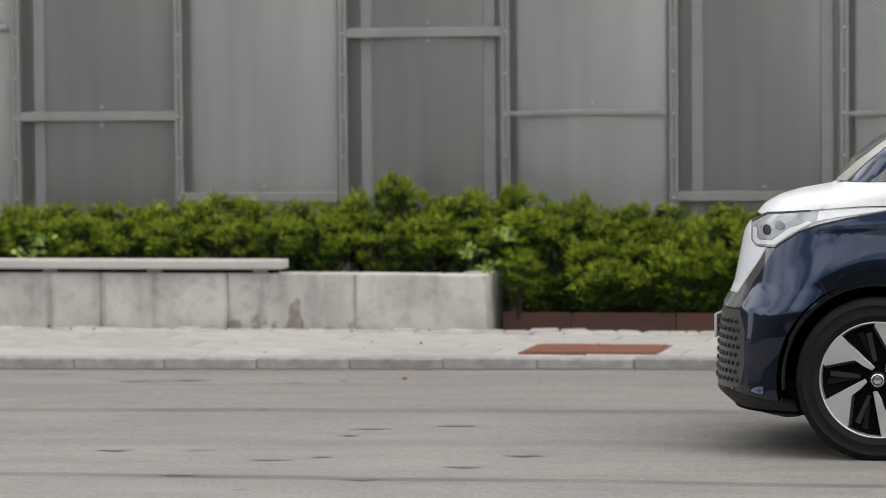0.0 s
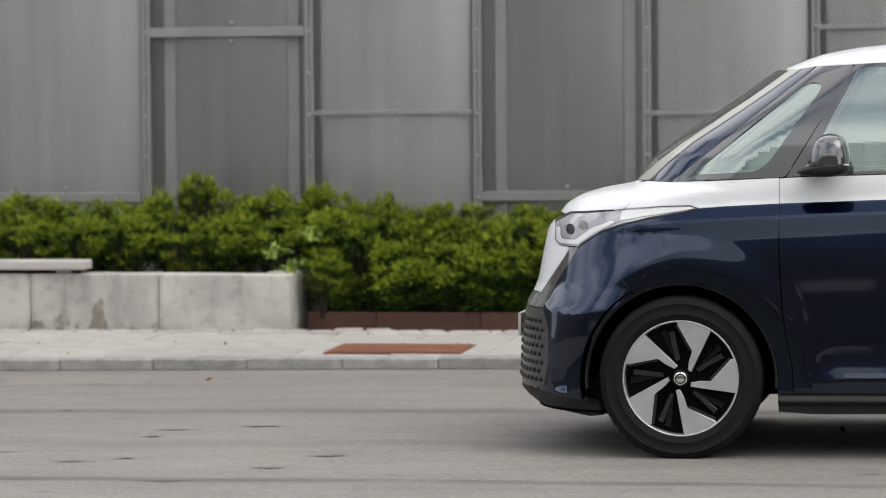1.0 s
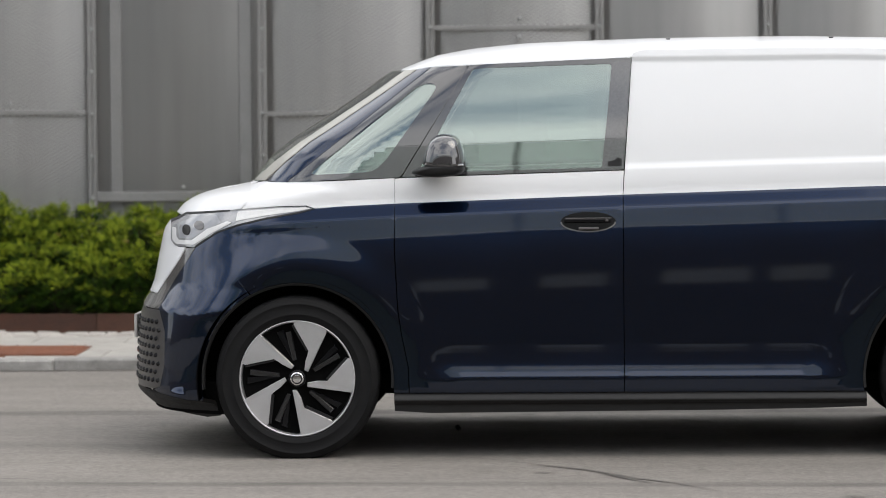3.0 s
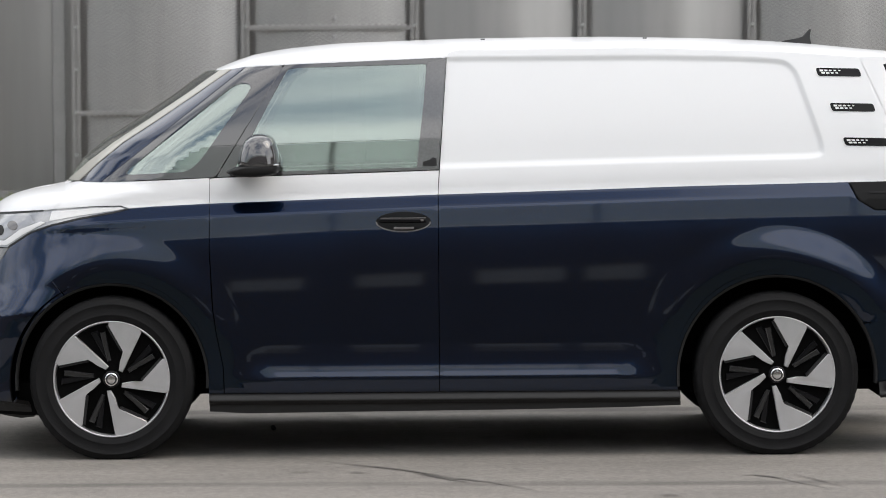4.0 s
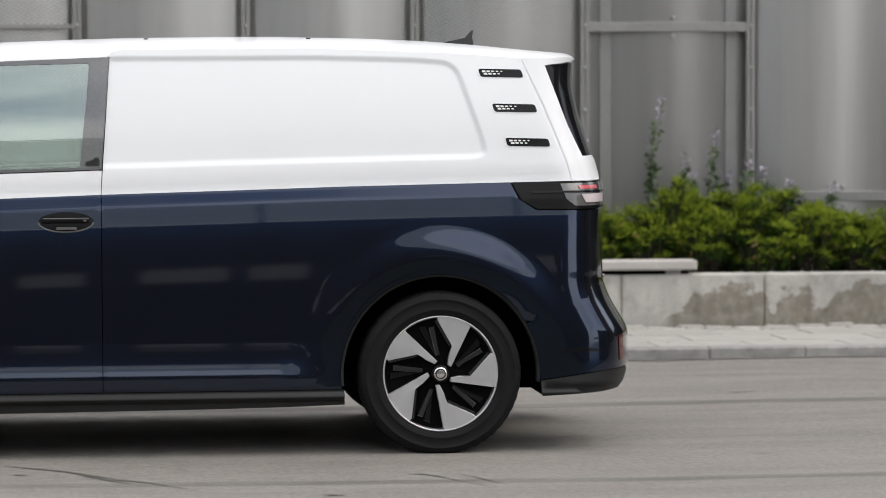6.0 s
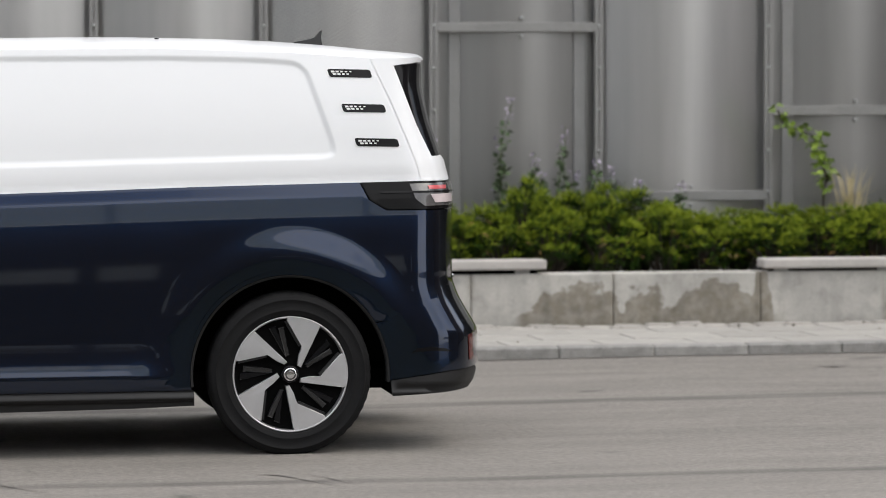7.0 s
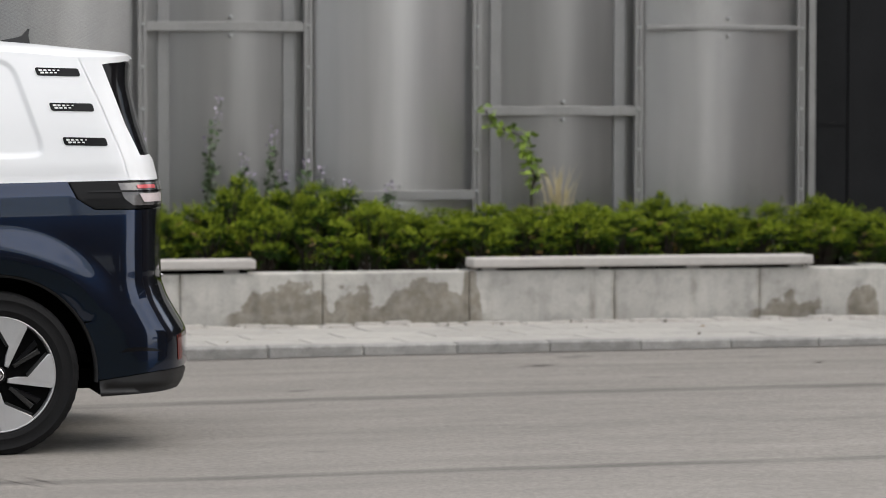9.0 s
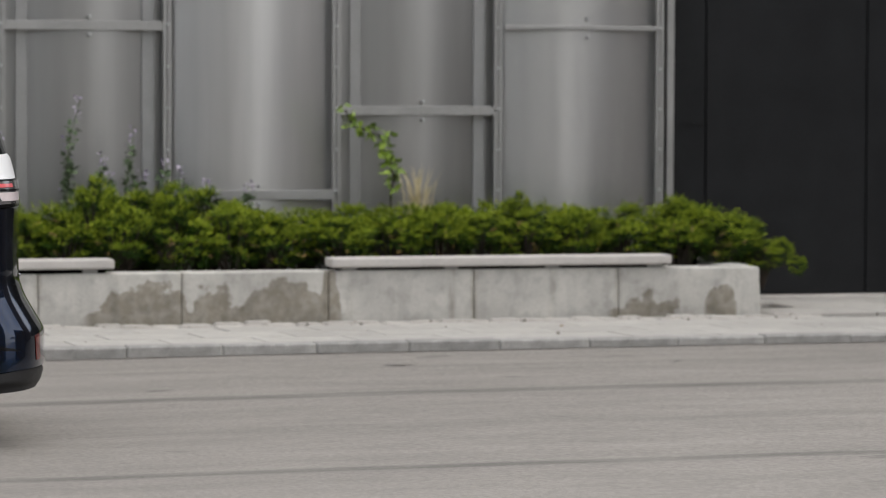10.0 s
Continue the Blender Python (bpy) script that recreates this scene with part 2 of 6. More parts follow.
def sheet_mat(name, col, pattern, rough):
    """Perforated metal cladding: fine vertical ribs or a lattice of diamonds."""
    m, n, l, b = nodes_of(name)
    tc, sep = n.new("ShaderNodeTexCoord"), n.new("ShaderNodeSeparateXYZ")
    l.new(tc.outputs["Object"], sep.inputs["Vector"])

    def math2(op, a, bb=0.0):
        q = n.new("ShaderNodeMath")
        q.operation = op
        for k, v in enumerate((a, bb)):
            if isinstance(v, (int, float)):
                q.inputs[k].default_value = v
            else:
                l.new(v, q.inputs[k])
        return q.outputs["Value"]

    u = math2("MULTIPLY", sep.outputs["X"], 2 * math.pi / 0.046)
    v = math2("MULTIPLY", sep.outputs["Z"], 2 * math.pi / 0.027)
    a = math2("SINE", u)
    c = math2("SINE", v)
    lat = math2("MULTIPLY", a, c)
    nz = n.new("ShaderNodeTexNoise")
    mp = n.new("ShaderNodeMapping")
    mp.inputs["Scale"].default_value = (4.0, 1, 0.25)
    nz.inputs["Scale"].default_value, nz.inputs["Detail"].default_value = 1.6, 4.0
    l.new(tc.outputs["Object"], mp.inputs["Vector"])
    l.new(mp.outputs["Vector"], nz.inputs["Vector"])
    k = math2("ADD", math2("MULTIPLY", lat, pattern), 1.0)
    k = math2("MULTIPLY", k, math2("ADD", math2("MULTIPLY", nz.outputs["Fac"], 0.4), 0.8))
    sc = n.new("ShaderNodeVectorMath")
    sc.operation = "SCALE"
    sc.inputs[0].default_value = col
    l.new(k, sc.inputs["Scale"])
    l.new(sc.outputs["Vector"], b.inputs["Base Color"])
    b.inputs["Metallic"].default_value = 0.85
    b.inputs["Roughness"].default_value = rough
    bp = n.new("ShaderNodeBump")
    bp.inputs["Strength"].default_value, bp.inputs["Distance"].default_value = pattern * 0.3, 0.004
    l.new(lat, bp.inputs["Height"])
    l.new(bp.outputs["Normal"], b.inputs["Normal"])
    return m


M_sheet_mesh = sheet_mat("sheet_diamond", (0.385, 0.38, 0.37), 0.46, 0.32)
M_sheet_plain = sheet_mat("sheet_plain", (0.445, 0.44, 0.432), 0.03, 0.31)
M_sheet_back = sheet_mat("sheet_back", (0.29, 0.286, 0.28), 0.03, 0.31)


# ---------------------------------------------------------------- builders
def box(bm, x0, x1, y0, y1, z0, z1, bev=0.0, seg=1):
    """Adds a bevelled box to bm."""
    vs = [bm.verts.new((x, y, z)) for x in (x0, x1) for y in (y0, y1) for z in (z0, z1)]
    q = ((0, 1, 3, 2), (4, 6, 7, 5), (0, 4, 5, 1), (2, 3, 7, 6), (0, 2, 6, 4), (1, 5, 7, 3))
    fs = [bm.faces.new([vs[i] for i in f]) for f in q]
    if bev:
        edges = list({e for f in fs for e in f.edges})
        bmesh.ops.bevel(bm, geom=edges, offset=bev, segments=seg, profile=0.6, affect="EDGES")
    return bm


def new_box(*a, **k):
    return box(bmesh.new(), *a, **k)


def to_mesh(name, bm, material, smooth=False):
    bmesh.ops.recalc_face_normals(bm, faces=bm.faces[:])
    me = bpy.data.meshes.new(name)
    bm.to_mesh(me)
    bm.free()
    me.materials.append(material)
    if smooth:
        me.polygons.foreach_set("use_smooth", [True] * len(me.polygons))
    return me


def part(name, bm, material, parent, label="", smooth=False):
    ob = new(name, to_mesh(name, bm, material, smooth))
    ob.parent = parent
    if label:
        ob["label"] = label
    return ob


def share(name, me, parent, m):
    ob = new(name, me)
    ob.parent = parent
    ob.matrix_basis = m
    return ob


def thing(name, m, label, category, group="", kind=""):
    ob = new(name)
    ob.matrix_basis = m
    return tagged(ob, label, category, group, kind)


def solid(name, bm, material, label, category, kind="", m=None, smooth=False):
    ob = new(name, to_mesh(name, bm, material, smooth))
    if m is not None:
        ob.matrix_basis = m
    return tagged(ob, label, category, "", kind)


def tube(bm, pts, radii, sides=6):
    rings = []
    for i, p in enumerate(pts):
        a = pts[max(i - 1, 0)]
        c = pts[min(i + 1, len(pts) - 1)]
        d = (Vector(c) - Vector(a)).normalized()
        s = d.orthogonal().normalized()
        t = d.cross(s)
        r = radii[i]
        rings.append([bm.verts.new(Vector(p) + s * (r * math.cos(2 * math.pi * k / sides)) + t * (r * math.sin(2 * math.pi * k / sides))) for k in range(sides)])
    for a, c in zip(rings, rings[1:]):
        for k in range(sides):
            bm.faces.new((a[k], a[(k + 1) % sides], c[(k + 1) % sides], c[k]))
    bm.faces.new(rings[0][::-1])
    bm.faces.new(rings[-1])


def extrude_outline(bm, pts, depth, place):
    """A flat outline pts (u, v) made solid; place maps (u, v, w) to a point."""
    a = [bm.verts.new(place(u, v, 0.0)) for u, v in pts]
    c = [bm.verts.new(place(u, v, depth)) for u, v in pts]
    bm.faces.new(a)
    bm.faces.new(c[::-1])
    for i in range(len(pts)):
        j = (i + 1) % len(pts)
        bm.faces.new((a[i], c[i], c[j], a[j]))


def lathe(bm, prof, n=64, axis_y=True):
    """Turns (radius, offset) pairs round the y axis."""
    rings = []
    for r, o in prof:
        rings.append([bm.verts.new((r * math.cos(2 * math.pi * k / n), o, r * math.sin(2 * math.pi * k / n))) for k in range(n)])
    for a, c in zip(rings, rings[1:]):
        for k in range(n):
            bm.faces.new((a[k], a[(k + 1) % n], c[(k + 1) % n], c[k]))


# ---------------------------------------------------------------- ground and street
WALL_Y, KERB_Y, FACADE_Y, WALK_Z = 22.15, 20.0, 23.6, 0.06


def road_z(x):
    return float(np.interp(x, [-40, -7, -3, 0, 2.5, 4.5, 8, 40], [-0.09, -0.054, -0.018, -0.010, -0.006, 0.012, 0.02, 0.05]))


def kerb_rise(x, y=KERB_Y):
    """How far the footway lies above or below its level at the planters, along the kerb and fading away from it."""
    k = float(np.interp(x, [-10, -7, -4, 0, 5.5, 7.5, 12], [-0.055, -0.042, -0.016, 0.004, 0.02, 0.015, 0.01]))
    return k * max(0.0, 1 - (y - KERB_Y) / 1.75)


bm = bmesh.new()
for f in ((-600, 600, -600, 900),):
    vs = [bm.verts.new((x, y, -0.22)) for x, y in ((f[0], f[2]), (f[1], f[2]), (f[1], f[3]), (f[0], f[3]))]
    bm.faces.new(vs)
solid("ground", bm, M_bed, "bare grey ground under and round the street", "ground", "structure")

bm = bmesh.new()
xs = [-90, -40, -20, -12] + [i * 0.5 for i in range(-18, 23)] + [14, 20, 40, 90]
rows = []
for y in (11.0, 14.0, 17.0, KERB_Y + 0.02):
    rows.append([bm.verts.new((x, y, road_z(x))) for x in xs])
for a, c in zip(rows, rows[1:]):
    for i in range(len(xs) - 1):
        bm.faces.new((a[i], a[i + 1], c[i + 1], c[i]))
solid("road", bm, M_road, "worn grey asphalt road with dark tyre tracks", "road", "structure", smooth=True)

# cracks and worn marks in the asphalt
M_tar = mat("tar_mark", (0.142, 0.131, 0.12), 0.85, var=0.3, scale=12, fine=90, bump=0.3)


def sliver(bm, pts, width, lift):
    """A thin strip on the road along pts, tapering to its ends."""
    n = len(pts) - 1
    rows = []
    for i, (x, y) in enumerate(pts):
        w = width * max(0.06, math.sin(math.pi * i / n)) * rng.uniform(0.6, 1.2)
        rows.append((bm.verts.new((x, y - w, road_z(x) + lift)), bm.verts.new((x, y + w, road_z(x) + lift))))
    for a, c in zip(rows, rows[1:]):
        bm.faces.new((a[0], c[0], c[1], a[1]))


rng = random.Random(5)
for cx, cy, ln, wd in ((-5.99, 19.09, 0.3, 0.05), (-5.71, 19.16, 0.32, 0.05), (-3.52, 16.51, 0.24, 0.045), (-2.92, 15.15, 0.23, 0.06), (-3.09, 14.65, 0.22, 0.045), (-3.46, 14.15, 0.3, 0.045),
                       (-4.92, 15.27, 0.22, 0.05), (-4.28, 14.27, 0.25, 0.04), (-4.05, 14.9, 0.24, 0.035), (-3.96, 16.01, 0.19, 0.03), (-3.94, 16.34, 0.3, 0.03), (-3.85, 15.03, 0.13, 0.03),
                       (-4.76, 17.37, 0.1, 0.03), (-4.75, 19.11, 0.1, 0.04), (-0.2, 14.52, 0.08, 0.03), (-0.45, 14.57, 0.12, 0.02), (0.48, 14.61, 0.06, 0.02), (1.07, 13.64, 0.13, 0.03),
                       (5.26, 19.04, 0.24, 0.06), (6.93, 18.88, 0.13, 0.05)):
    bm = bmesh.new()
    for k, share_ in enumerate((1.0, 0.6, 0.5, 0.35)):
        x0, y0 = cx + rng.uniform(-0.3, 0.3) * ln * (1 - share_), cy + (0, 0.7, -0.8, 0.3)[k] * wd
        tilt = rng.uniform(-0.3, 0.3) * wd
        sliver(bm, [(x0 + (i / 6 - 0.5) * ln * share_, y0 + (i / 6 - 0.5) * tilt + rng.uniform(-0.12, 0.12) * wd) for i in range(7)], wd * (0.42, 0.2, 0.18, 0.14)[k], 0.004 + 0.001 * k)
    solid("asphalt_crack", bm, M_tar, "short dark worn crack in the grey asphalt", "crack", "structure")
for path, wd in ((((-0.64, 15.21), (-0.39, 15.0), (-0.13, 14.75), (0.04, 14.56), (0.21, 14.29), (0.35, 14.16), (0.53, 13.85), (0.63, 13.63)), 0.018), (((0.03, 14.52), (0.12, 14.36), (0.21, 14.22), (0.3, 14.1)), 0.03),
                 (((1.43, 14.34), (1.53, 14.31), (1.64, 14.07), (1.81, 13.68)), 0.02), (((1.65, 14.34), (1.76, 14.06), (1.84, 13.78)), 0.016)):
    bm = bmesh.new()
    pts = []
    for (ax, ay), (bx, by) in zip(path, path[1:]):
        for i in range(4):
            pts.append((ax + (bx - ax) * i / 4, ay + (by - ay) * i / 4 + rng.uniform(-0.012, 0.012)))
    sliver(bm, pts, wd, 0.004)
    solid("asphalt_crack", bm, M_tar, "long thin dark crack in the grey asphalt", "crack", "structure")

# pavement: bed, slabs, cobbles
walk_bed = solid("pavement", new_box(-40, 40, KERB_Y + 0.14, 26.0, -0.2, WALK_Z - 0.07), M_bed, "pale paved footway of slabs and cobbles beside the planters", "pavement", "structure")
bm = bmesh.new()
gut = [[bm.verts.new((x, KERB_Y - w, road_z(x) + 0.004)) for x in [i * 0.5 for i in range(-26, 27)]] for w in (0.0, 0.05)]
for i in range(52):
    bm.faces.new((gut[1][i], gut[1][i + 1], gut[0][i + 1], gut[0][i]))
solid("gutter", bm, M_tar, "dark dirty gutter along the kerb", "gutter", "structure")
kerb = thing("kerb", pose(0, 0, 0), "low grey granite kerb of short stones", "kerb", kind="structure")

# ---------------------------------------------------------------- planters
def blocks(parent, x_joints, top, y0, thick, round_right, round_left=False):
    for i, (a, c) in enumerate(zip(x_joints, x_joints[1:])):
        bm = new_box(a + 0.0015, c - 0.0015, y0, y0 + thick, 0.0, top, 0.014, 3)
        if round_right and i == len(x_joints) - 2:
            for v in bm.verts:
                if v.co.x > c - 0.03 and v.co.z > top - 0.05:
                    v.co.x -= 0.02
                    v.co.z -= 0.008
        part("block", bm, M_wall, parent)


def wall_mat():
    """Cast concrete with damp stains that rise from the foot."""
    m, n, l, b = nodes_of("planter_concrete")
    tc, sep = n.new("ShaderNodeTexCoord"), n.new("ShaderNodeSeparateXYZ")
    l.new(tc.outputs["Object"], sep.inputs["Vector"])

    def nz(scale, stretch=(1, 1, 1), detail=5.0):
        mp, q = n.new("ShaderNodeMapping"), n.new("ShaderNodeTexNoise")
        mp.inputs["Scale"].default_value = stretch
        q.inputs["Scale"].default_value, q.inputs["Detail"].default_value = scale, detail
        l.new(tc.outputs["Object"], mp.inputs["Vector"])
        l.new(mp.outputs["Vector"], q.inputs["Vector"])
        return q.outputs["Fac"]

    def math2(op, a, bb=0.0):
        q = n.new("ShaderNodeMath")
        q.operation = op
        for k, v in enumerate((a, bb)):
            if isinstance(v, (int, float)):
                q.inputs[k].default_value = v
            else:
                l.new(v, q.inputs[k])
        return q.outputs["Value"]

    def rngf(src, a, bb, c, d):
        r = n.new("ShaderNodeMapRange")
        for key, val in zip(("From Min", "From Max", "To Min", "To Max"), (a, bb, c, d)):
            r.inputs[key].default_value = val
        l.new(src, r.inputs["Value"])
        return r.outputs["Result"]

    x, z = sep.outputs["X"], sep.outputs["Z"]
    k = rngf(nz(3.0), 0.3, 0.7, 0.80, 1.13)
    k = math2("MULTIPLY", k, rngf(nz(11.0, (1, 1, 1), 7.0), 0.5, 0.72, 1.0, 0.78))
    k = math2("MULTIPLY", k, rngf(nz(55.0), 0.3, 0.7, 0.94, 1.06))
    k = math2("MULTIPLY", k, rngf(nz(2.2, (3.5, 1, 0.5)), 0.52, 0.72, 1.0, 0.78))
    stain = None
    # damp patches: middle x, half width, height of the stain
    for cx, hw, top in ((4.38, 0.46, 0.25), (4.83, 0.24, 0.22), (5.33, 0.44, 0.25), (5.63, 0.1, 0.33), (-6.1, 0.26, 0.03), (-5.93, 0.12, 0.07), (-5.84, 0.07, 0.2), (-5.52, 0.14, 0.02), (7.9, 0.3, 0.14), (8.45, 0.13, 0.22)):
        dx = rngf(math2("ABSOLUTE", math2("SUBTRACT", x, cx)), hw * 0.35, hw, 1.0, 0.0)
        lim = math2("ADD", math2("MULTIPLY", dx, top), math2("MULTIPLY", math2("SUBTRACT", nz(8.0, (1, 1, 1), 8.0), 0.5), 0.42))
        s = rngf(math2("SUBTRACT", lim, math2("SUBTRACT", z, WALK_Z)), -0.006, 0.022, 0.0, 1.0)
        s = math2("MULTIPLY", s, rngf(dx, 0.0, 0.3, 0.0, 1.0))
        s = math2("MULTIPLY", s, rngf(nz(14.0, (1, 1, 1), 6.0), 0.35, 0.6, 0.7, 1.0))
        stain = s if stain is None else math2("MAXIMUM", stain, s)
    for cx in (-8.33, -7.58, -7.2, -6.833, -6.31, -6.083, -5.42, 5.63, 5.77, 6.49, 6.65, 7.214, 7.695, 4.61, 3.65):
        d = math2("ABSOLUTE", math2("SUBTRACT", math2("ADD", x, math2("MULTIPLY", nz(5.0), 0.03)), cx + 0.015))
        drip = math2("MULTIPLY", rngf(d, 0.01, 0.035, 0.55, 0.0), rngf(nz(3.0, (6, 1, 1)), 0.4, 0.6, 0.2, 1.0))
        stain = math2("MAXIMUM", stain, drip)
    mix = n.new("ShaderNodeMix")
    mix.data_type = "RGBA"
    mix.inputs["A"].default_value, mix.inputs["B"].default_value = (0.47, 0.455, 0.42, 1), (0.185, 0.16, 0.118, 1)
    l.new(math2("MULTIPLY", stain, 0.85), mix.inputs["Factor"])
    sc = n.new("ShaderNodeVectorMath")
    sc.operation = "SCALE"
    l.new(mix.outputs["Result"], sc.inputs[0])
    l.new(k, sc.inputs["Scale"])
    l.new(sc.outputs["Vector"], b.inputs["Base Color"])
    b.inputs["Roughness"].default_value = 0.88
    bp = n.new("ShaderNodeBump")
    bp.inputs["Strength"].default_value, bp.inputs["Distance"].default_value = 0.25, 0.008
    l.new(nz(40.0), bp.inputs["Height"])
    l.new(bp.outputs["Normal"], b.inputs["Normal"])
    return m


M_wall = wall_mat()


def planter(x_joints, top, label, front_y=WALL_Y, end_right=True, end_left=False):
    p = thing("planter", pose(0, 0, 0), label, "planter", "planters along the facade")
    blocks(p, x_joints, top, front_y, 0.22, end_right)
    a, c = x_joints[0], x_joints[-1]
    part("side_wall", new_box(c - 0.22, c - 0.012, front_y + 0.23, FACADE_Y - 0.25, 0.0, top - 0.002, 0.012, 2), M_wall, p)
    part("side_wall", new_box(a + 0.012, a + 0.22, front_y + 0.23, FACADE_Y - 0.25, 0.0, top - 0.002, 0.012, 2), M_wall, p)
    part("soil", new_box(a + 0.225, c - 0.225, front_y + 0.23, FACADE_Y - 0.26, 0.0, top - 0.06), M_soil, p, "dark planting soil")
    return p


planter([-11.7, -10.8, -9.9, -9.0, -8.11, -7.215, -6.312, -5.423, -4.515], 0.43, "long planter of pale cast concrete blocks, stained at the foot")
planter([2.6, 3.653, 4.616, 5.627, 6.65, 7.695, 8.757], 0.396, "long planter of weathered concrete blocks with brown damp stains")


def bench(x0, x1, top, wall_top, supports, label):
    b = thing("bench", pose(0, 0, 0), label, "bench", "benches on the planters")
    part("seat", new_box(x0, x1, WALL_Y - 0.045, WALL_Y + 0.165, top - 0.066, top, 0.016, 3), M_seat, b)
    # Dark filler strip puts the shade of the under-seat gap into colour.
    part("gap_shade", new_box(x0 + 0.05, x1 - 0.05, WALL_Y + 0.03, WALL_Y + 0.06, wall_top - 0.002, top - 0.067), M_dark_inner, b, "dark strip painting the shade in the gap under the seat")
    for s in supports:
        part("bracket", new_box(s - 0.05, s + 0.05, WALL_Y + 0.005, WALL_Y + 0.029, wall_top - 0.002, top - 0.067, 0.003), M_steel, b, "small grey steel bracket")


bench(-11.2, -5.922, 0.521, 0.43, (-10.6, -9.8, -9.1, -8.33, -7.58, -6.833, -6.083), "long pale concrete bench slab on a planter wall")
bench(2.75, 4.157, 0.492, 0.396, (2.95, 4.0), "short pale concrete bench slab on a planter wall")
bench(5.638, 8.071, 0.483, 0.396, (5.77, 6.49, 7.214, 7.96), "pale concrete bench slab fixed on a planter wall")

edging = thing("steel_edging", pose(0, 0, 0), "low rusted steel edging round a planting bed", "edging")
for a, c in ((-4.47, -3.994), (-3.994, -3.284), (-3.284, -2.5), (-2.5, -1.7), (-1.7, -0.9), (-0.9, 0.0), (0.0, 0.9), (0.9, 1.8), (1.8, 2.57)):
    part("edging_strip", new_box(a + 0.003, c - 0.003, 22.45, 22.462, 0.0, 0.156, 0.002), M_rust_dark, edging)
solid("bed_soil", new_box(-4.46, 2.57, 22.465, FACADE_Y - 0.26, -0.1, 0.12), M_soil, "dark soil bed behind steel edging", "soil", "structure")

# rusted cover in the footway
cover = thing("drain_cover", pose(-3.51, 20.57, WALK_Z + kerb_rise(-3.51, 20.57) + 0.004, 0.45), "rusted rectangular steel cover set in the pavement", "cover")
part("cover_frame", new_box(-0.425, 0.425, -0.32, 0.32, -0.03, 0.002), M_rust, cover)
for i in range(12):
    part("cover_bar", new_box(-0.40, 0.40, -0.30 + i * 0.051, -0.30 + i * 0.051 + 0.034, 0.002, 0.008, 0.002), M_rust, cover)

# ---------------------------------------------------------------- facade
BAYS = [-10.72, -9.51, -8.304, -7.066, -5.843, -4.659, -3.459, -2.265, -1.093, 0.082, 1.246, 2.425, 3.623, 4.806, 6.037, 7.251, 8.495]
# one letter a bay: m mesh of diamonds, r recessed plain with an inner strip, c bulging plain; and the height of its bar
KINDS = [("m", 2.1), ("m", 2.14), ("r", 1.49), ("c", 0.9), ("r", 2.07), ("m", 1.49), ("r", 0.9), ("m", 1.475), ("m", 2.06), ("c", 0.9), ("c", 1.47), ("m", 0.9),
         ("r", 2.06), ("c", 0.865), ("r", 1.465), ("m", 2.07)]
solid("wall_facade", new_box(-40, 8.66, FACADE_Y + 0.32, FACADE_Y + 0.6, -0.2, 5.7), M_back, "dark wall behind the metal cladding", "wall", "structure")
cl = 5.6
facade = thing("facade", pose(0, 0, 0), "grey facade of curved perforated metal cladding", "facade", kind="structure")
for i, (a, c) in enumerate(zip(BAYS, BAYS[1:])):
    kind, bar = KINDS[i]
    wide = c - a
    looks = {"m": "grey cladding panel of diamond-patterned expanded metal", "r": "grey perforated metal cladding panel with a set-back sheet", "c": "grey curved perforated metal cladding panel"}
    p = new("cladding_panel")
    p.parent, p.matrix_basis = facade, pose(a, FACADE_Y, 0)
    p["label"] = looks[kind]
    bm = bmesh.new()
    n = 36
    rows = []
    for z in (0.0, 2.8, cl):
        row = []
        for k in range(n + 1):
            u = k / n
            if kind == "m":
                y = 0.03 - 0.12 * math.sin(math.pi * u ** 0.9)
            elif kind == "c":
                y = 0.03 - 0.125 * math.sin(math.pi * u ** 0.9)
            else:
                y = 0.06 - 0.075 * math.sin(math.pi * (u - 0.08) / 0.84) if 0.08 < u < 0.92 else 0.065
            row.append(bm.verts.new((0.016 + u * (wide - 0.032), y, z)))
        rows.append(row)
    for r0, r1 in zip(rows, rows[1:]):
        for k in range(n):
            bm.faces.new((r0[k], r0[k + 1], r1[k + 1], r1[k]))
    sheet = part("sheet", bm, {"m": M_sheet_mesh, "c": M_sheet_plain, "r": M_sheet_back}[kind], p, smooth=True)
    if kind == "r":
        part("inner_strip", new_box(0.115, 0.2, 0.03, 0.05, 0.0, cl, 0.004), M_strip, p)
        if i not in (2,):
            part("inner_strip", new_box(wide - 0.17, wide - 0.08, 0.03, 0.05, 0.0, cl, 0.004), M_strip, p)
    bars = [bar, bar + 2.4]
    bar_y = {"m": -0.095, "c": -0.1, "r": -0.026}[kind]
    for zb in bars:
        thin = 0.016 if kind == "m" else 0.034
        part("cross_bar", new_box(0.03, wide - 0.03, bar_y - 0.012, bar_y + 0.012, zb - thin, zb + thin, 0.003), M_steel, p)
        for dz in (-0.065, 0.065):
            bb = bmesh.new()
            lathe(bb, [(0.0005, -0.03), (0.011, -0.028), (0.013, -0.018), (0.013, -0.005)], 10)
            part("bolt", bb, M_bolt, p).matrix_basis = pose(wide * 0.53, bar_y, zb + dz)
post = new("cladding_post")
post.parent, post.matrix_basis = facade, pose(BAYS[0], FACADE_Y, 0)
post["label"] = "slim grey steel post with bolts"
part("web", new_box(-0.014, 0.014, -0.03, 0.15, 0, cl, 0.002), M_steel, post)
part("flange", new_box(-0.030, -0.004, -0.042, -0.03, 0, cl, 0.002), M_steel, post)
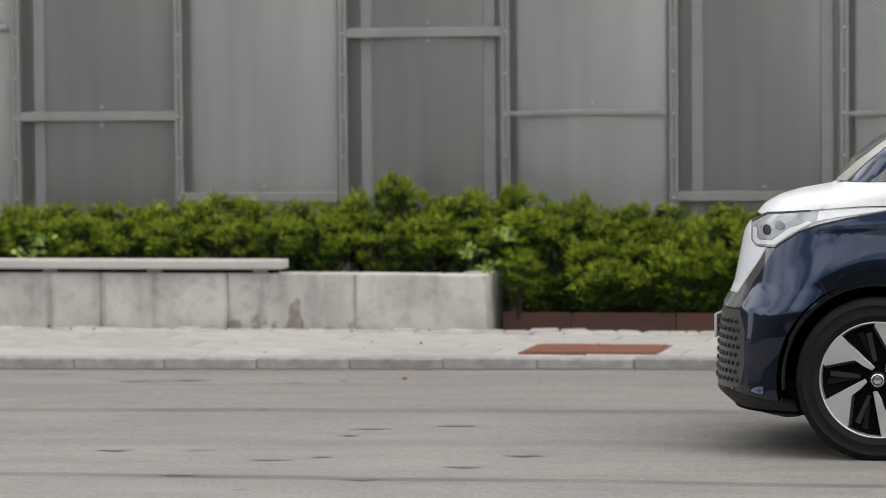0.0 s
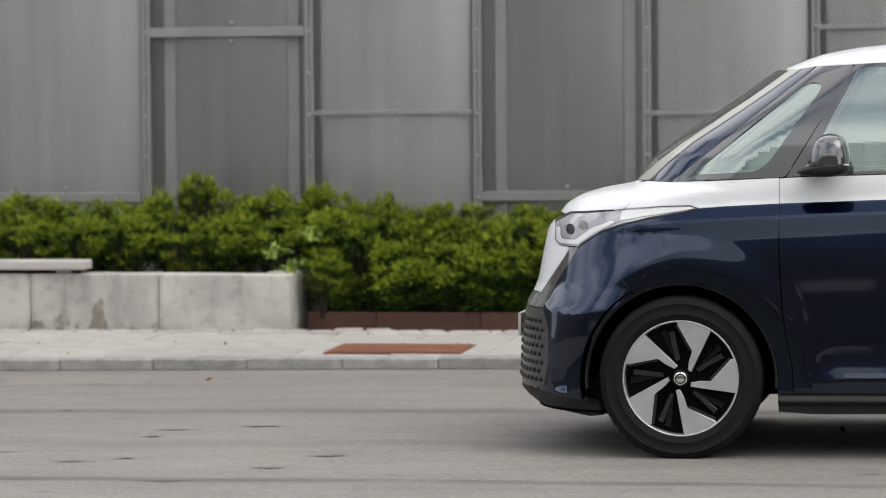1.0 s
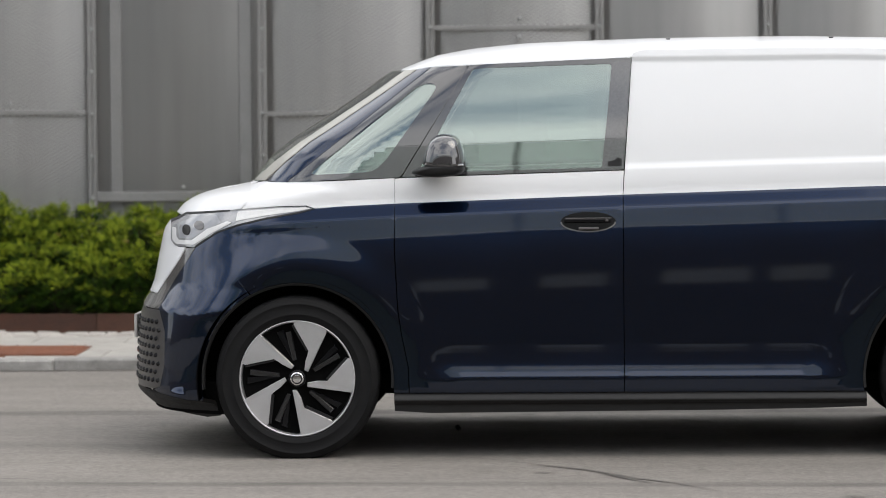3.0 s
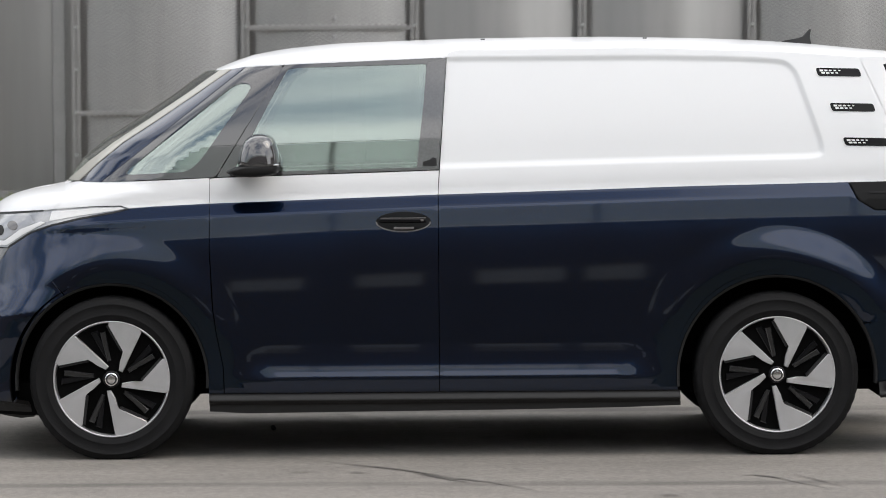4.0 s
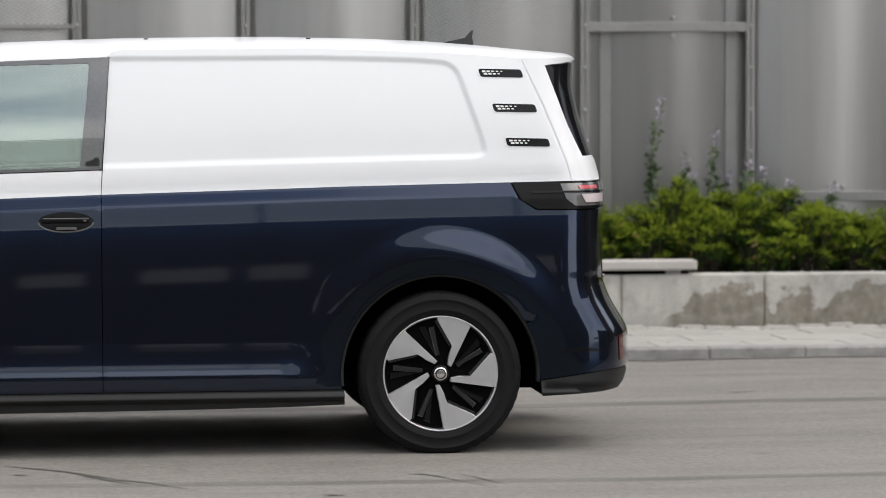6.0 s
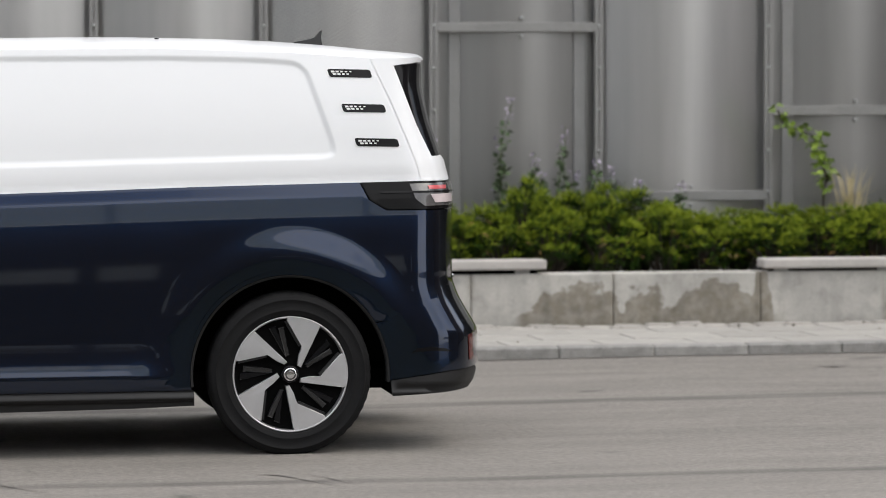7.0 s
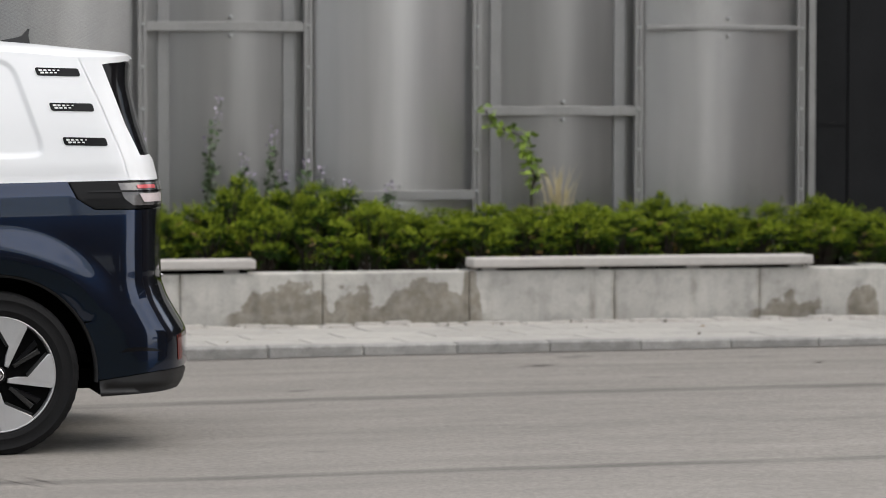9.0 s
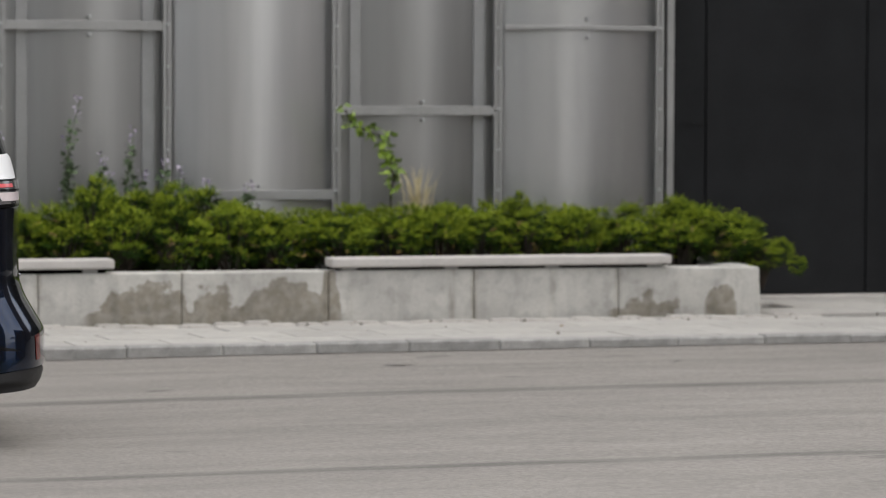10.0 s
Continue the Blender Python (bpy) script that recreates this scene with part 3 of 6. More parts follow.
part("flange", new_box(0.004, 0.030, -0.042, -0.03, 0, cl, 0.002), M_steel, post)
bb = bmesh.new()
lathe(bb, [(0.0005, -0.058), (0.009, -0.056), (0.011, -0.05), (0.011, -0.03)], 10)
bolt_me = to_mesh("bolt", bb, M_bolt)
for k in range(14):
    share("bolt", bolt_me, post, pose(0.0, 0.0, 0.3 + k * 0.295))
for x in BAYS[1:]:
    copy_thing(post, pose(x, FACADE_Y, 0))
jamb = new("end_post")
jamb.parent, jamb.matrix_basis = facade, pose(8.53, FACADE_Y, 0)
part("post_face", new_box(0.03, 0.085, -0.02, 0.3, 0, cl, 0.004), M_steel, jamb)

# dark door wall
dw = thing("door_1", pose(8.66, 23.9, WALK_Z), "tall flat black metal door of several leaves", "door", kind="structure")
for a, c in ((-0.02, 0.325), (0.33, 1.63), (1.636, 2.9), (2.906, 4.2)):
    part("leaf", new_box(a, c - 0.006, 0.0, 0.06, 0.02, 4.5, 0.004), M_door, dw)
part("seam_bar", new_box(-0.02, 0.325, -0.012, -0.002, 1.3, 1.312), M_door, dw)
solid("door_sill", new_box(8.6, 14.0, 23.72, 24.0, 0.0, WALK_Z + 0.015, 0.004), M_seat, "pale threshold strip below the dark door", "threshold", "structure")
solid("wall_side", new_box(8.66, 40, 24.0, 24.3, -0.2, 5.7), M_door, "dark wall beyond the cladding", "wall", "structure")
# ---------------------------------------------------------------- the van
van = thing("van", pose(-1.309, 16.095, -0.0032, 0, -0.17, 0), "parked two-tone delivery van, white above, glossy dark blue below", "van")
HUB_Z, BASE, ARCH_F, ARCH_R = 0.345, 2.981, 0.437, 0.452
NOSE_N, TAIL_N = 2.6, 3.0
ZT = np.arange(0, 2.0, 0.004)
WT = np.interp(ZT, [0.1, 0.232, 0.246, 0.255, 0.280, 0.289, 0.336, 0.351, 0.379, 0.416, 0.455, 0.50, 0.62, 0.75, 0.90, 1.00, 1.104, 1.16, 1.27, 1.40, 1.55, 1.79, 1.95],
               [0.925, 0.938, 0.985, 0.983, 0.966, 0.978, 0.980, 0.980, 0.9743, 0.9688, 0.9652, 0.9622, 0.958, 0.9530, 0.9455, 0.9365, 0.923, 0.899, 0.891, 0.877, 0.855, 0.80, 0.754])


def eased(vals, k):
    w = np.exp(-0.5 * (np.arange(-60, 61) / k) ** 2)
    return np.convolve(np.pad(vals, 60, "edge"), w / w.sum(), "valid")


# creases stay crisp, the flanks and the glasshouse are rounded off
w_flank = np.clip((ZT - 0.52) / 0.06, 0, 1) * np.clip((1.075 - ZT) / 0.05, 0, 1)
w_top = np.clip((ZT - 1.19) / 0.06, 0, 1)
WT = eased(WT, 1.1) * (1 - w_flank - w_top) + eased(WT, 9) * w_flank + eased(WT, 22) * w_top

NOSE_Z = [0.10, 0.165, 0.225, 0.277, 0.40, 0.53, 0.65, 0.695, 0.76, 0.907, 0.996, 1.034, 1.064, 1.125, 1.159, 1.186, 1.198, 1.21, 1.343, 1.426, 1.521, 1.621, 1.733, 1.80]
NOSE_X = [-0.55, -0.62, -0.70, -0.745, -0.738, -0.733, -0.72, -0.69, -0.655, -0.626, -0.607, -0.588, -0.562, -0.508, -0.446, -0.358, -0.252, -0.195, -0.093, 0.013, 0.165, 0.316, 0.470, 0.60]
TAIL_Z = [0.20, 0.264, 0.30, 0.37, 0.521, 0.598, 0.675, 0.752, 0.88, 1.083, 1.196, 1.214, 1.31, 1.331, 1.488, 1.641, 1.73, 1.80]
TAIL_X = [3.78, 3.82, 3.835, 3.852, 3.85, 3.802, 3.757, 3.731, 3.729, 3.733, 3.731, 3.721, 3.697, 3.687, 3.635, 3.602, 3.605, 3.62]


NOSE_OUT, TAIL_OUT = 0.082, 0.075


def soften(zs, xs, width):
    k = np.arange(-12, 13)
    w = np.exp(-0.5 * (k * 0.004 / width) ** 2)
    return np.convolve(np.pad(np.interp(ZT, zs, xs), 12, "edge"), w / w.sum(), "valid")


NOSE_S, TAIL_S = soften(NOSE_Z, NOSE_X, 0.008), soften(TAIL_Z, TAIL_X, 0.016)


def belt(x):
    return np.interp(x, [-0.6, 0.0, 0.442, 1.467, 2.038, 2.545, 3.308, 3.8], [1.09, 1.112, 1.132, 1.165, 1.179, 1.193, 1.207, 1.212])


def half_width(x, z):
    lift = (belt(x) - 1.16) * np.clip((z - 0.5) / 0.5, 0, 1)
    w = np.interp(z - lift, ZT, WT)
    # the sill crease runs out towards the wheels
    flat = np.interp(z, [0.29, 0.50], [0.970, 0.9622])
    run = np.clip((x - 0.50) / 0.22, 0, 1) * np.clip((2.50 - x) / 0.2, 0, 1)
    w = np.where((z > 0.29) & (z < 0.50), flat + run * run * (3 - 2 * run) * (w - flat), w)
    # wheel arches: a crest round the opening, fullest on one flank, with a lip that falls back to the edge
    for hx, edge, full in ((0.0, ARCH_F, 138), (BASE, ARCH_R, 64)):
        r = np.hypot(x - hx, z - HUB_Z)
        lean = (np.degrees(np.arctan2(z - HUB_Z, x - hx)) - full) / 27
        t = np.clip((edge + 0.225 - r) / 0.14, 0, 1)
        q = np.clip((edge + 0.085 - r) / 0.085, 0, 1)
        w = w + ((0.005 + 0.013 * np.exp(-lean * lean)) * t * t * (3 - 2 * t) - 0.005 * q ** 1.5) * np.clip((z - 0.32) / 0.3, 0, 1)
    return w


STAMP = [(1.30, 1.782), (2.455, 1.784), (2.85, 1.773), (3.075, 1.757), (3.212, 1.36), (3.19, 1.313), (2.445, 1.300), (1.30, 1.275)]


def inside_depth(x, z, poly):
    """Signed distance of points to an outline, positive within it."""
    best = np.full(x.shape, 9.0)
    inside = np.zeros(x.shape, bool)
    for (ax, az), (bx, bz) in zip(poly, poly[1:] + poly[:1]):
        dx, dz = bx - ax, bz - az
        t = np.clip(((x - ax) * dx + (z - az) * dz) / max(dx * dx + dz * dz, 1e-12), 0, 1)
        best = np.minimum(best, np.hypot(x - ax - t * dx, z - az - t * dz))
        inside ^= ((az > z) != (bz > z)) & (x < ax + (z - az) / (dz if dz else 1e-9) * dx)
    return np.where(inside, best, -best)


def limits(z):
    xf, xr = np.interp(z, ZT, NOSE_S) - NOSE_OUT, np.interp(z, ZT, TAIL_S) + TAIL_OUT
    lf = np.interp(z, [0, 1.0, 1.25, 1.8], [0.72, 0.72, 0.52, 0.5])
    lr = np.interp(z, [0, 0.5, 0.8, 1.2, 1.8], [0.34, 0.34, 0.3, 0.3, 0.3])
    return xf, lf, xr, lr


def along(x, z):
    """The running length round nose and tail of a point of the side view."""
    x, z = np.asarray(x, float), np.asarray(z, float)
    xf, lf, xr, lr = limits(z)
    front = np.arcsin(np.clip((xf + lf - x) / lf, 0, 1) ** (NOSE_N / 2))
    rear = np.arcsin(np.clip((x - xr + lr) / lr, 0, 1) ** (TAIL_N / 2))
    return np.where(x < xf + lf, xf + lf - 1.2 * lf * front, np.where(x > xr - lr, xr - lr + 1.2 * lr * rear, x))


def truly(x, z):
    """Carries outline points that sit on the rounded nose and tail out along the line of sight."""
    x, z = np.asarray(x, float), np.asarray(z, float)
    xf, lf, xr, lr = limits(z)
    keep = (x <= xf + 1e-6) | (x >= xr - 1e-6)
    q = x.copy()
    for _ in range(6):
        p = skin_point(along(q, z), z)
        d = half_width(q, z) + p[..., 1]
        q = (x - 1.309) * (1 + d / 15.12) + 1.309
        q = np.clip(q, xf + 0.002, xr - 0.002)
    return np.where(keep, x, q)


def skin_point(a, z, stamped=False):
    xf, lf, xr, lr = limits(z)
    front = np.clip((xf + lf - a) / (1.2 * lf), 0, math.pi / 2)
    rear = np.clip((a - xr + lr) / (1.2 * lr), 0, math.pi / 2)
    x = np.where(front > 0, xf + lf * (1 - np.sin(front) ** (2 / NOSE_N)), np.where(rear > 0, xr - lr * (1 - np.sin(rear) ** (2 / TAIL_N)), a))
    f = np.clip(np.cos(front), 0, 1) ** (2 / NOSE_N) * np.clip(np.cos(rear), 0, 1) ** (2 / TAIL_N)
    y = half_width(x, z) * f
    if stamped:
        d = inside_depth(x, z, STAMP_ROUND)
        t = np.clip((d + 0.004) / 0.032, 0, 1)
        y = y - 0.009 * t * t * (3 - 2 * t)
    return np.stack([x, -y, z], -1)


def unroll(a, z):
    return skin_point(a, z)[..., 0]


def skin_normal(a, z, stamped=False):
    e = 0.003
    u = skin_point(a + e, z, stamped) - skin_point(a - e, z, stamped)
    v = skin_point(a, z + e, stamped) - skin_point(a, z - e, stamped)
    nn = np.cross(u, v)
    ln = np.linalg.norm(nn, axis=-1, keepdims=True)
    nn = nn / np.where(ln < 1e-12, 1, ln)
    nn[ln[..., 0] < 1e-12] = (0, -1, 0)
    return nn


def dense(pts, step=0.02):
    out = []
    for (ax, az), (bx, bz) in zip(pts, pts[1:] + pts[:1]):
        k = max(1, int(math.hypot(bx - ax, bz - az) / step))
        out += [(ax + (bx - ax) * i / k, az + (bz - az) * i / k) for i in range(k)]
    return out


def shrink(pts, g):
    """Moves an outline inward by g."""
    area = sum(ax * bz - bx * az for (ax, az), (bx, bz) in zip(pts, pts[1:] + pts[:1]))
    s = 1 if area > 0 else -1
    out = []
    for i, (x, z) in enumerate(pts):
        (ax, az), (bx, bz) = pts[i - 1], pts[(i + 1) % len(pts)]
        dx, dz = bx - ax, bz - az
        d = math.hypot(dx, dz) or 1
        out.append((x - s * dz / d * g, z + s * dx / d * g))
    return out


def rounded(pts, r, seg=5):
    out = []
    for i, p in enumerate(pts):
        a, b = Vector(pts[i - 1]), Vector(pts[(i + 1) % len(pts)])
        p = Vector(p)
        ra = min(r, (a - p).length * 0.45)
        rb = min(r, (b - p).length * 0.45)
        p0, p1 = p + (a - p).normalized() * ra, p + (b - p).normalized() * rb
        for k in range(seg + 1):
            t = k / seg
            q = p0 * (1 - t) ** 2 + p * 2 * t * (1 - t) + p1 * t * t
            out.append((q.x, q.y))
    return out


STAMP_ROUND = rounded(STAMP, 0.08)


def finish_skin(bm, a, z, off, flange, side, stamped):
    bm.verts.index_update()
    pts = skin_point(a, z, stamped)
    nor = skin_normal(a, z, stamped)
    pts = pts + nor * off
    vs = list(bm.verts)
    for v, p in zip(vs, pts):
        v.co = p
    allnor = [Vector(q) for q in nor]
    vote = 0
    for f in bm.faces:
        f.normal_update()
        vote += 1 if f.normal.dot(allnor[f.verts[0].index]) > 0 else -1
    if vote < 0:
        bmesh.ops.reverse_faces(bm, faces=bm.faces[:])
    if flange:
        rim = [tuple(lp.vert.index for lp in (e.link_loops[0].link_loop_next, e.link_loops[0])) for e in bm.edges if len(e.link_faces) == 1]
        outer, inner = {}, {}
        for k in sorted({k for pair in rim for k in pair}):
            outer[k] = bm.verts.new(vs[k].co)
            inner[k] = bm.verts.new(vs[k].co - allnor[k] * flange)
        allnor = allnor + [allnor[k] for k in inner for _ in (0, 1)]
        for p, q in rim:
            bm.faces.new((outer[p], outer[q], inner[q], inner[p]))
    if side > 0:
        for v in bm.verts:
            v.co.y = -v.co.y
        allnor = [Vector((q.x, -q.y, q.z)) for q in allnor]
        bmesh.ops.reverse_faces(bm, faces=bm.faces[:])
    return allnor


def commit_skin(name, bm, nor, material, parent, label):
    me = bpy.data.meshes.new(name)
    bm.to_mesh(me)
    bm.free()
    me.materials.append(material)
    me.polygons.foreach_set("use_smooth", [True] * len(me.polygons))
    exact = me.attributes.new("custom_normal", "FLOAT_VECTOR", "POINT")
    exact.data.foreach_set("vector", [c for q in nor for c in q.normalized()])
    ob = new(name, me)
    ob.parent = parent
    if label:
        ob["label"] = label
    return ob


def skin(name, outline, material, parent, label="", gap=0.0006, flange=0.018, off=0.0, cell=0.045, stamped=False, sides=(-1, 1), arches=False):
    """A body panel: an outline of the side view laid on the body's surface, with turned-in edges."""
    out = []
    pts = shrink(dense(outline), gap) if gap else dense(outline)
    ps = np.array(pts)
    aa = along(truly(ps[:, 0], ps[:, 1]), ps[:, 1])
    rim = [(float(p), float(q)) for p, q in zip(aa, ps[:, 1])]
    gx, gz = np.meshgrid(np.arange(aa.min(), aa.max(), cell), np.arange(ps[:, 1].min(), ps[:, 1].max(), cell * 0.5))
    gx, gz = gx.ravel(), gz.ravel()
    ok = inside_depth(gx, gz, rim) > cell * 0.25
    if arches:
        extra = []
        for hx, rr in ((0.0, ARCH_F), (BASE, ARCH_R)):
            ok &= np.hypot(gx - along(hx, HUB_Z), gz - HUB_Z) > 0.3
            hr = np.hypot(unroll(gx, gz) - hx, gz - HUB_Z)
            ok &= hr > 0.715
            for r in np.arange(rr + 0.011, 0.71, 0.011):
                d = np.radians(np.arange(-8, 190, 2.2))
                extra.append(np.c_[hx + r * np.cos(d), HUB_Z + r * np.sin(d)])
        # lines along the shoulder crease
        ok &= (belt(unroll(gx, gz)) - gz > 0.10)
        for d in (0.014, 0.028, 0.040, 0.049, 0.056, 0.063, 0.072, 0.084, 0.097):
            lx = np.arange(-0.8, 3.8, 0.02)
            extra.append(np.c_[lx, belt(lx) - d])
        extra = np.concatenate(extra)
        extra[:, 0] = along(extra[:, 0], extra[:, 1])
        extra = extra[inside_depth(extra[:, 0], extra[:, 1], rim) > 0.009]
        gx, gz = np.r_[gx[ok], extra[:, 0]], np.r_[gz[ok], extra[:, 1]]
        ok = np.ones(len(gx), bool)
    if stamped:
        ok &= np.abs(inside_depth(gx, gz, STAMP_ROUND) - 0.012) > 0.026
        lines = np.array([p for g in (-0.006, 0.0, 0.006, 0.012, 0.018, 0.024, 0.032) for p in shrink(dense(STAMP_ROUND, 0.012), g)])
        lines = lines[inside_depth(lines[:, 0], lines[:, 1], rim) > 0.006]
        gx, gz = np.r_[gx[ok], lines[:, 0]], np.r_[gz[ok], lines[:, 1]]
        ok = np.ones(len(gx), bool)
    taken = {(round(p / 0.004), round(q / 0.004)) for p, q in rim}
    for k in np.nonzero(ok)[0]:
        cell_at = (round(gx[k] / 0.004), round(gz[k] / 0.004))
        if cell_at in taken:
            ok[k] = False
        taken.add(cell_at)
    every = [Vector(p) for p in rim] + [Vector((p, q)) for p, q in zip(gx[ok], gz[ok])]
    flat, _, faces, _, _, _ = delaunay_2d_cdt(every, [], [list(range(len(rim)))], 1, 1e-5)
    for side in sides:
        bm = bmesh.new()
        vs = {i: bm.verts.new((flat[i].x, 0, flat[i].y)) for i in sorted({i for f in faces for i in f})}
        for f in faces:
            bm.faces.new([vs[i] for i in f])
        va = np.array([v.co.x for v in bm.verts])
        vz = np.array([v.co.z for v in bm.verts])
        nor = finish_skin(bm, va, vz, off, flange, side, stamped)
        out.append(commit_skin(name, bm, nor, material, parent, label))
    return out


def ring(name, outer, inner, material, parent, label="", off=0.0, flange=0.02, n=96, sides=(-1, 1)):
    """A frame between two outlines of the side view."""
    def even(pts):
        pts = pts + pts[:1]
        ls = np.r_[0, np.cumsum([math.dist(p, q) for p, q in zip(pts, pts[1:])])]
        t = np.linspace(0, ls[-1], n, endpoint=False)
        return np.c_[np.interp(t, ls, [p[0] for p in pts]), np.interp(t, ls, [p[1] for p in pts])]
    o = even(outer)
    ii = even(dense(inner, 0.004))
    # start the inner outline at the point nearest to the outer's start, corner by corner
    cen = ii.mean(0)
    ang = lambda q: np.arctan2(q[:, 1] - cen[1], q[:, 0] - cen[0])
    dn = np.array(dense(inner, 0.004))
    ao, ad = ang(o), ang(dn)
    ii = np.array([dn[np.argmin(np.abs(np.angle(np.exp(1j * (ad - q)))))] for q in ao])
    for side in sides:
        bm = bmesh.new()
        rows = []
        az = []
        for t in (0, 0.5, 1):
            pts = o * (1 - t) + ii * t
            rows.append([bm.verts.new((x, 0, z)) for x, z in pts])
            az += list(pts)
        for r0, r1 in zip(rows, rows[1:]):
            for k in range(n):
                bm.faces.new((r0[k], r0[(k + 1) % n], r1[(k + 1) % n], r1[k]))
        az = np.array(az)
        nor = finish_skin(bm, along(truly(az[:, 0], az[:, 1]), az[:, 1]), az[:, 1], off, flange, side, False)
        commit_skin(name, bm, nor, material, parent, label)


def nose(z0, z1, k=10):
    return [(float(np.interp(z, ZT, NOSE_S)) - NOSE_OUT, float(z)) for z in np.linspace(z0, z1, k)]


def tail(z0, z1, k=10):
    return [(float(np.interp(z, ZT, TAIL_S)) + TAIL_OUT, float(z)) for z in np.linspace(z0, z1, k)]


def arc(cx, r, d0, d1, k=24):
    return [(cx + r * math.cos(radians(d)), HUB_Z + r * math.sin(radians(d))) for d in np.linspace(d0, d1, k)]


# blue lower body
fender = [(-0.452, 0.936), (-0.354, 1.004), (-0.264, 1.036), (-0.137, 1.066), (0.016, 1.093), (0.082, 1.110), (0.20, 1.121), (0.4422, 1.132), (0.439, 0.93), (0.453, 0.66), (0.468, 0.55), (0.498, 0.40), (0.502, 0.283), (0.436, 0.283)]
skin("fender", fender + arc(0, ARCH_F, -6, 118) + [(-0.258, 0.79), (-0.31, 0.87), (-0.37, 0.93)], M_paint_blue, van, "glossy dark blue front wing", cell=0.028, arches=True)
bumper = [(-0.452, 0.936), (-0.37, 0.93), (-0.31, 0.87), (-0.258, 0.79)] + arc(0, ARCH_F, 119, 193) + [(-0.50, 0.252), (-0.62, 0.272), (-0.645, 0.285), (-0.619, 0.30), (-0.598, 0.402), (-0.595, 0.554), (-0.62, 0.655), (-0.55, 0.784)]
skin("front_bumper", bumper, M_paint_blue, van, "glossy dark blue bumper corner", cell=0.025, arches=True)
door_low = [(0.4440, 1.132), (1.4665, 1.1645), (1.4665, 0.283), (0.506, 0.283), (0.502, 0.40), (0.472, 0.55), (0.457, 0.66), (0.443, 0.93)]
front_door = skin("door", door_low, M_paint_blue, van, "glossy dark blue lower half of the cab door", cell=0.03, arches=True)
quarter = [(1.4690, 1.1648), (2.038, 1.179), (2.545, 1.193), (3.308, 1.2065), (3.345, 1.13), (3.425, 1.080)] + tail(1.078, 0.755) + [(3.664, 0.727), (3.563, 0.651), (3.42, 0.582)] + arc(BASE, ARCH_R, 31, 186, 30) + [(2.535, 0.283), (1.4690, 0.283)]
skin("side_panel", quarter, M_paint_blue, van, "long glossy dark blue lower side panel", cell=0.03, arches=True)
rear_b = [(3.42, 0.582), (3.563, 0.651), (3.664, 0.727)] + tail(0.752, 0.368) + [(3.70, 0.35), (3.437, 0.315)] + arc(BASE, ARCH_R, -4, 30)
skin("rear_bumper", rear_b, M_paint_blue, van, "glossy dark blue rear bumper", cell=0.022, arches=True)
# white upper body
skin("hood", nose(1.075, 1.212, 16) + [(-0.205, 1.2145), (-0.205, 1.19), (-0.215, 1.155), (-0.252, 1.112), (-0.34, 1.1), (-0.493, 1.085)], M_paint_white, van, "white bonnet", gap=0.0003)
skin("wing_top", [(-0.203, 1.214), (-0.15, 1.229), (-0.045, 1.228), (0.20, 1.236), (0.4422, 1.246), (0.4422, 1.132), (0.20, 1.121), (0.082, 1.114), (0.041, 1.126), (-0.086, 1.124), (-0.246, 1.111), (-0.213, 1.155)], M_paint_white, van, "white strip over the wing", gap=0.0003)
skin("nose_panel", nose(1.04, 0.70, 14) + [(-0.627, 0.722), (-0.522, 0.888), (-0.50, 0.934), (-0.546, 0.935), (-0.568, 0.962), (-0.566, 1.04)], M_paint_white, van, "white nose panel")
skin("door_top", [(0.4440, 1.132), (1.4665, 1.1645), (1.472, 1.272), (0.471, 1.246), (0.4440, 1.242)], M_paint_white, van, "white strip of the cab door under the window", gap=0.0003)
side_top = [(1.4690, 1.1648), (2.038, 1.179), (2.545, 1.193), (3.308, 1.2065), (3.589, 1.211), (3.566, 1.299), (3.4705, 1.54), (3.368, 1.768), (3.0, 1.795), (2.4, 1.816), (1.56, 1.812), (1.517, 1.80), (1.512, 1.776), (1.476, 1.275)]
skin("side_panel_top", side_top, M_paint_white, van, "white upper side panel with a stamped field", cell=0.018, stamped=True, gap=0.0003)
tailgate = [(3.3705, 1.768), (3.473, 1.54), (3.5685, 1.299), (3.5915, 1.211)] + tail(1.211, 1.322, 6) + [(3.640, 1.322), (3.575, 1.463), (3.478, 1.735)] + tail(1.762, 1.772, 2)
skin("tailgate", tailgate, M_paint_white, van, "white edge of the tailgate", gap=0.0003)
skin("rear_window", [(3.481, 1.735), (3.577, 1.463), (3.642, 1.325)] + tail(1.325, 1.75, 12), M_black_gloss, van, "dark rear window", off=-0.004)
# black trim
skin("sill", [(0.436, 0.280), (2.545, 0.280), (2.55, 0.212), (2.3, 0.204), (1.85, 0.198), (0.6, 0.190), (0.436, 0.200)], M_black_plastic, van, "matt black plastic sill", cell=0.016)
skin("bumper_lip", [(-0.430, 0.245), (-0.50, 0.249), (-0.62, 0.269)] + nose(0.274, 0.215, 5) + [(-0.60, 0.195), (-0.515, 0.18), (-0.41, 0.167), (-0.348, 0.178), (-0.375, 0.235)], M_black_plastic, van, "black front lip")
skin("rear_skirt", [(3.437, 0.311), (3.70, 0.346)] + tail(0.364, 0.27, 6) + [(3.70, 0.255), (3.443, 0.240)], M_black_plastic, van, "black plastic rear skirt")
skin("nose_trim", [(-0.456, 0.934), (-0.549, 0.782), (-0.622, 0.657)] + nose(0.652, 0.697, 4) + [(-0.627, 0.718), (-0.522, 0.884), (-0.496, 0.932)], M_nose_trim, van, "shiny dark taupe slanted trim")
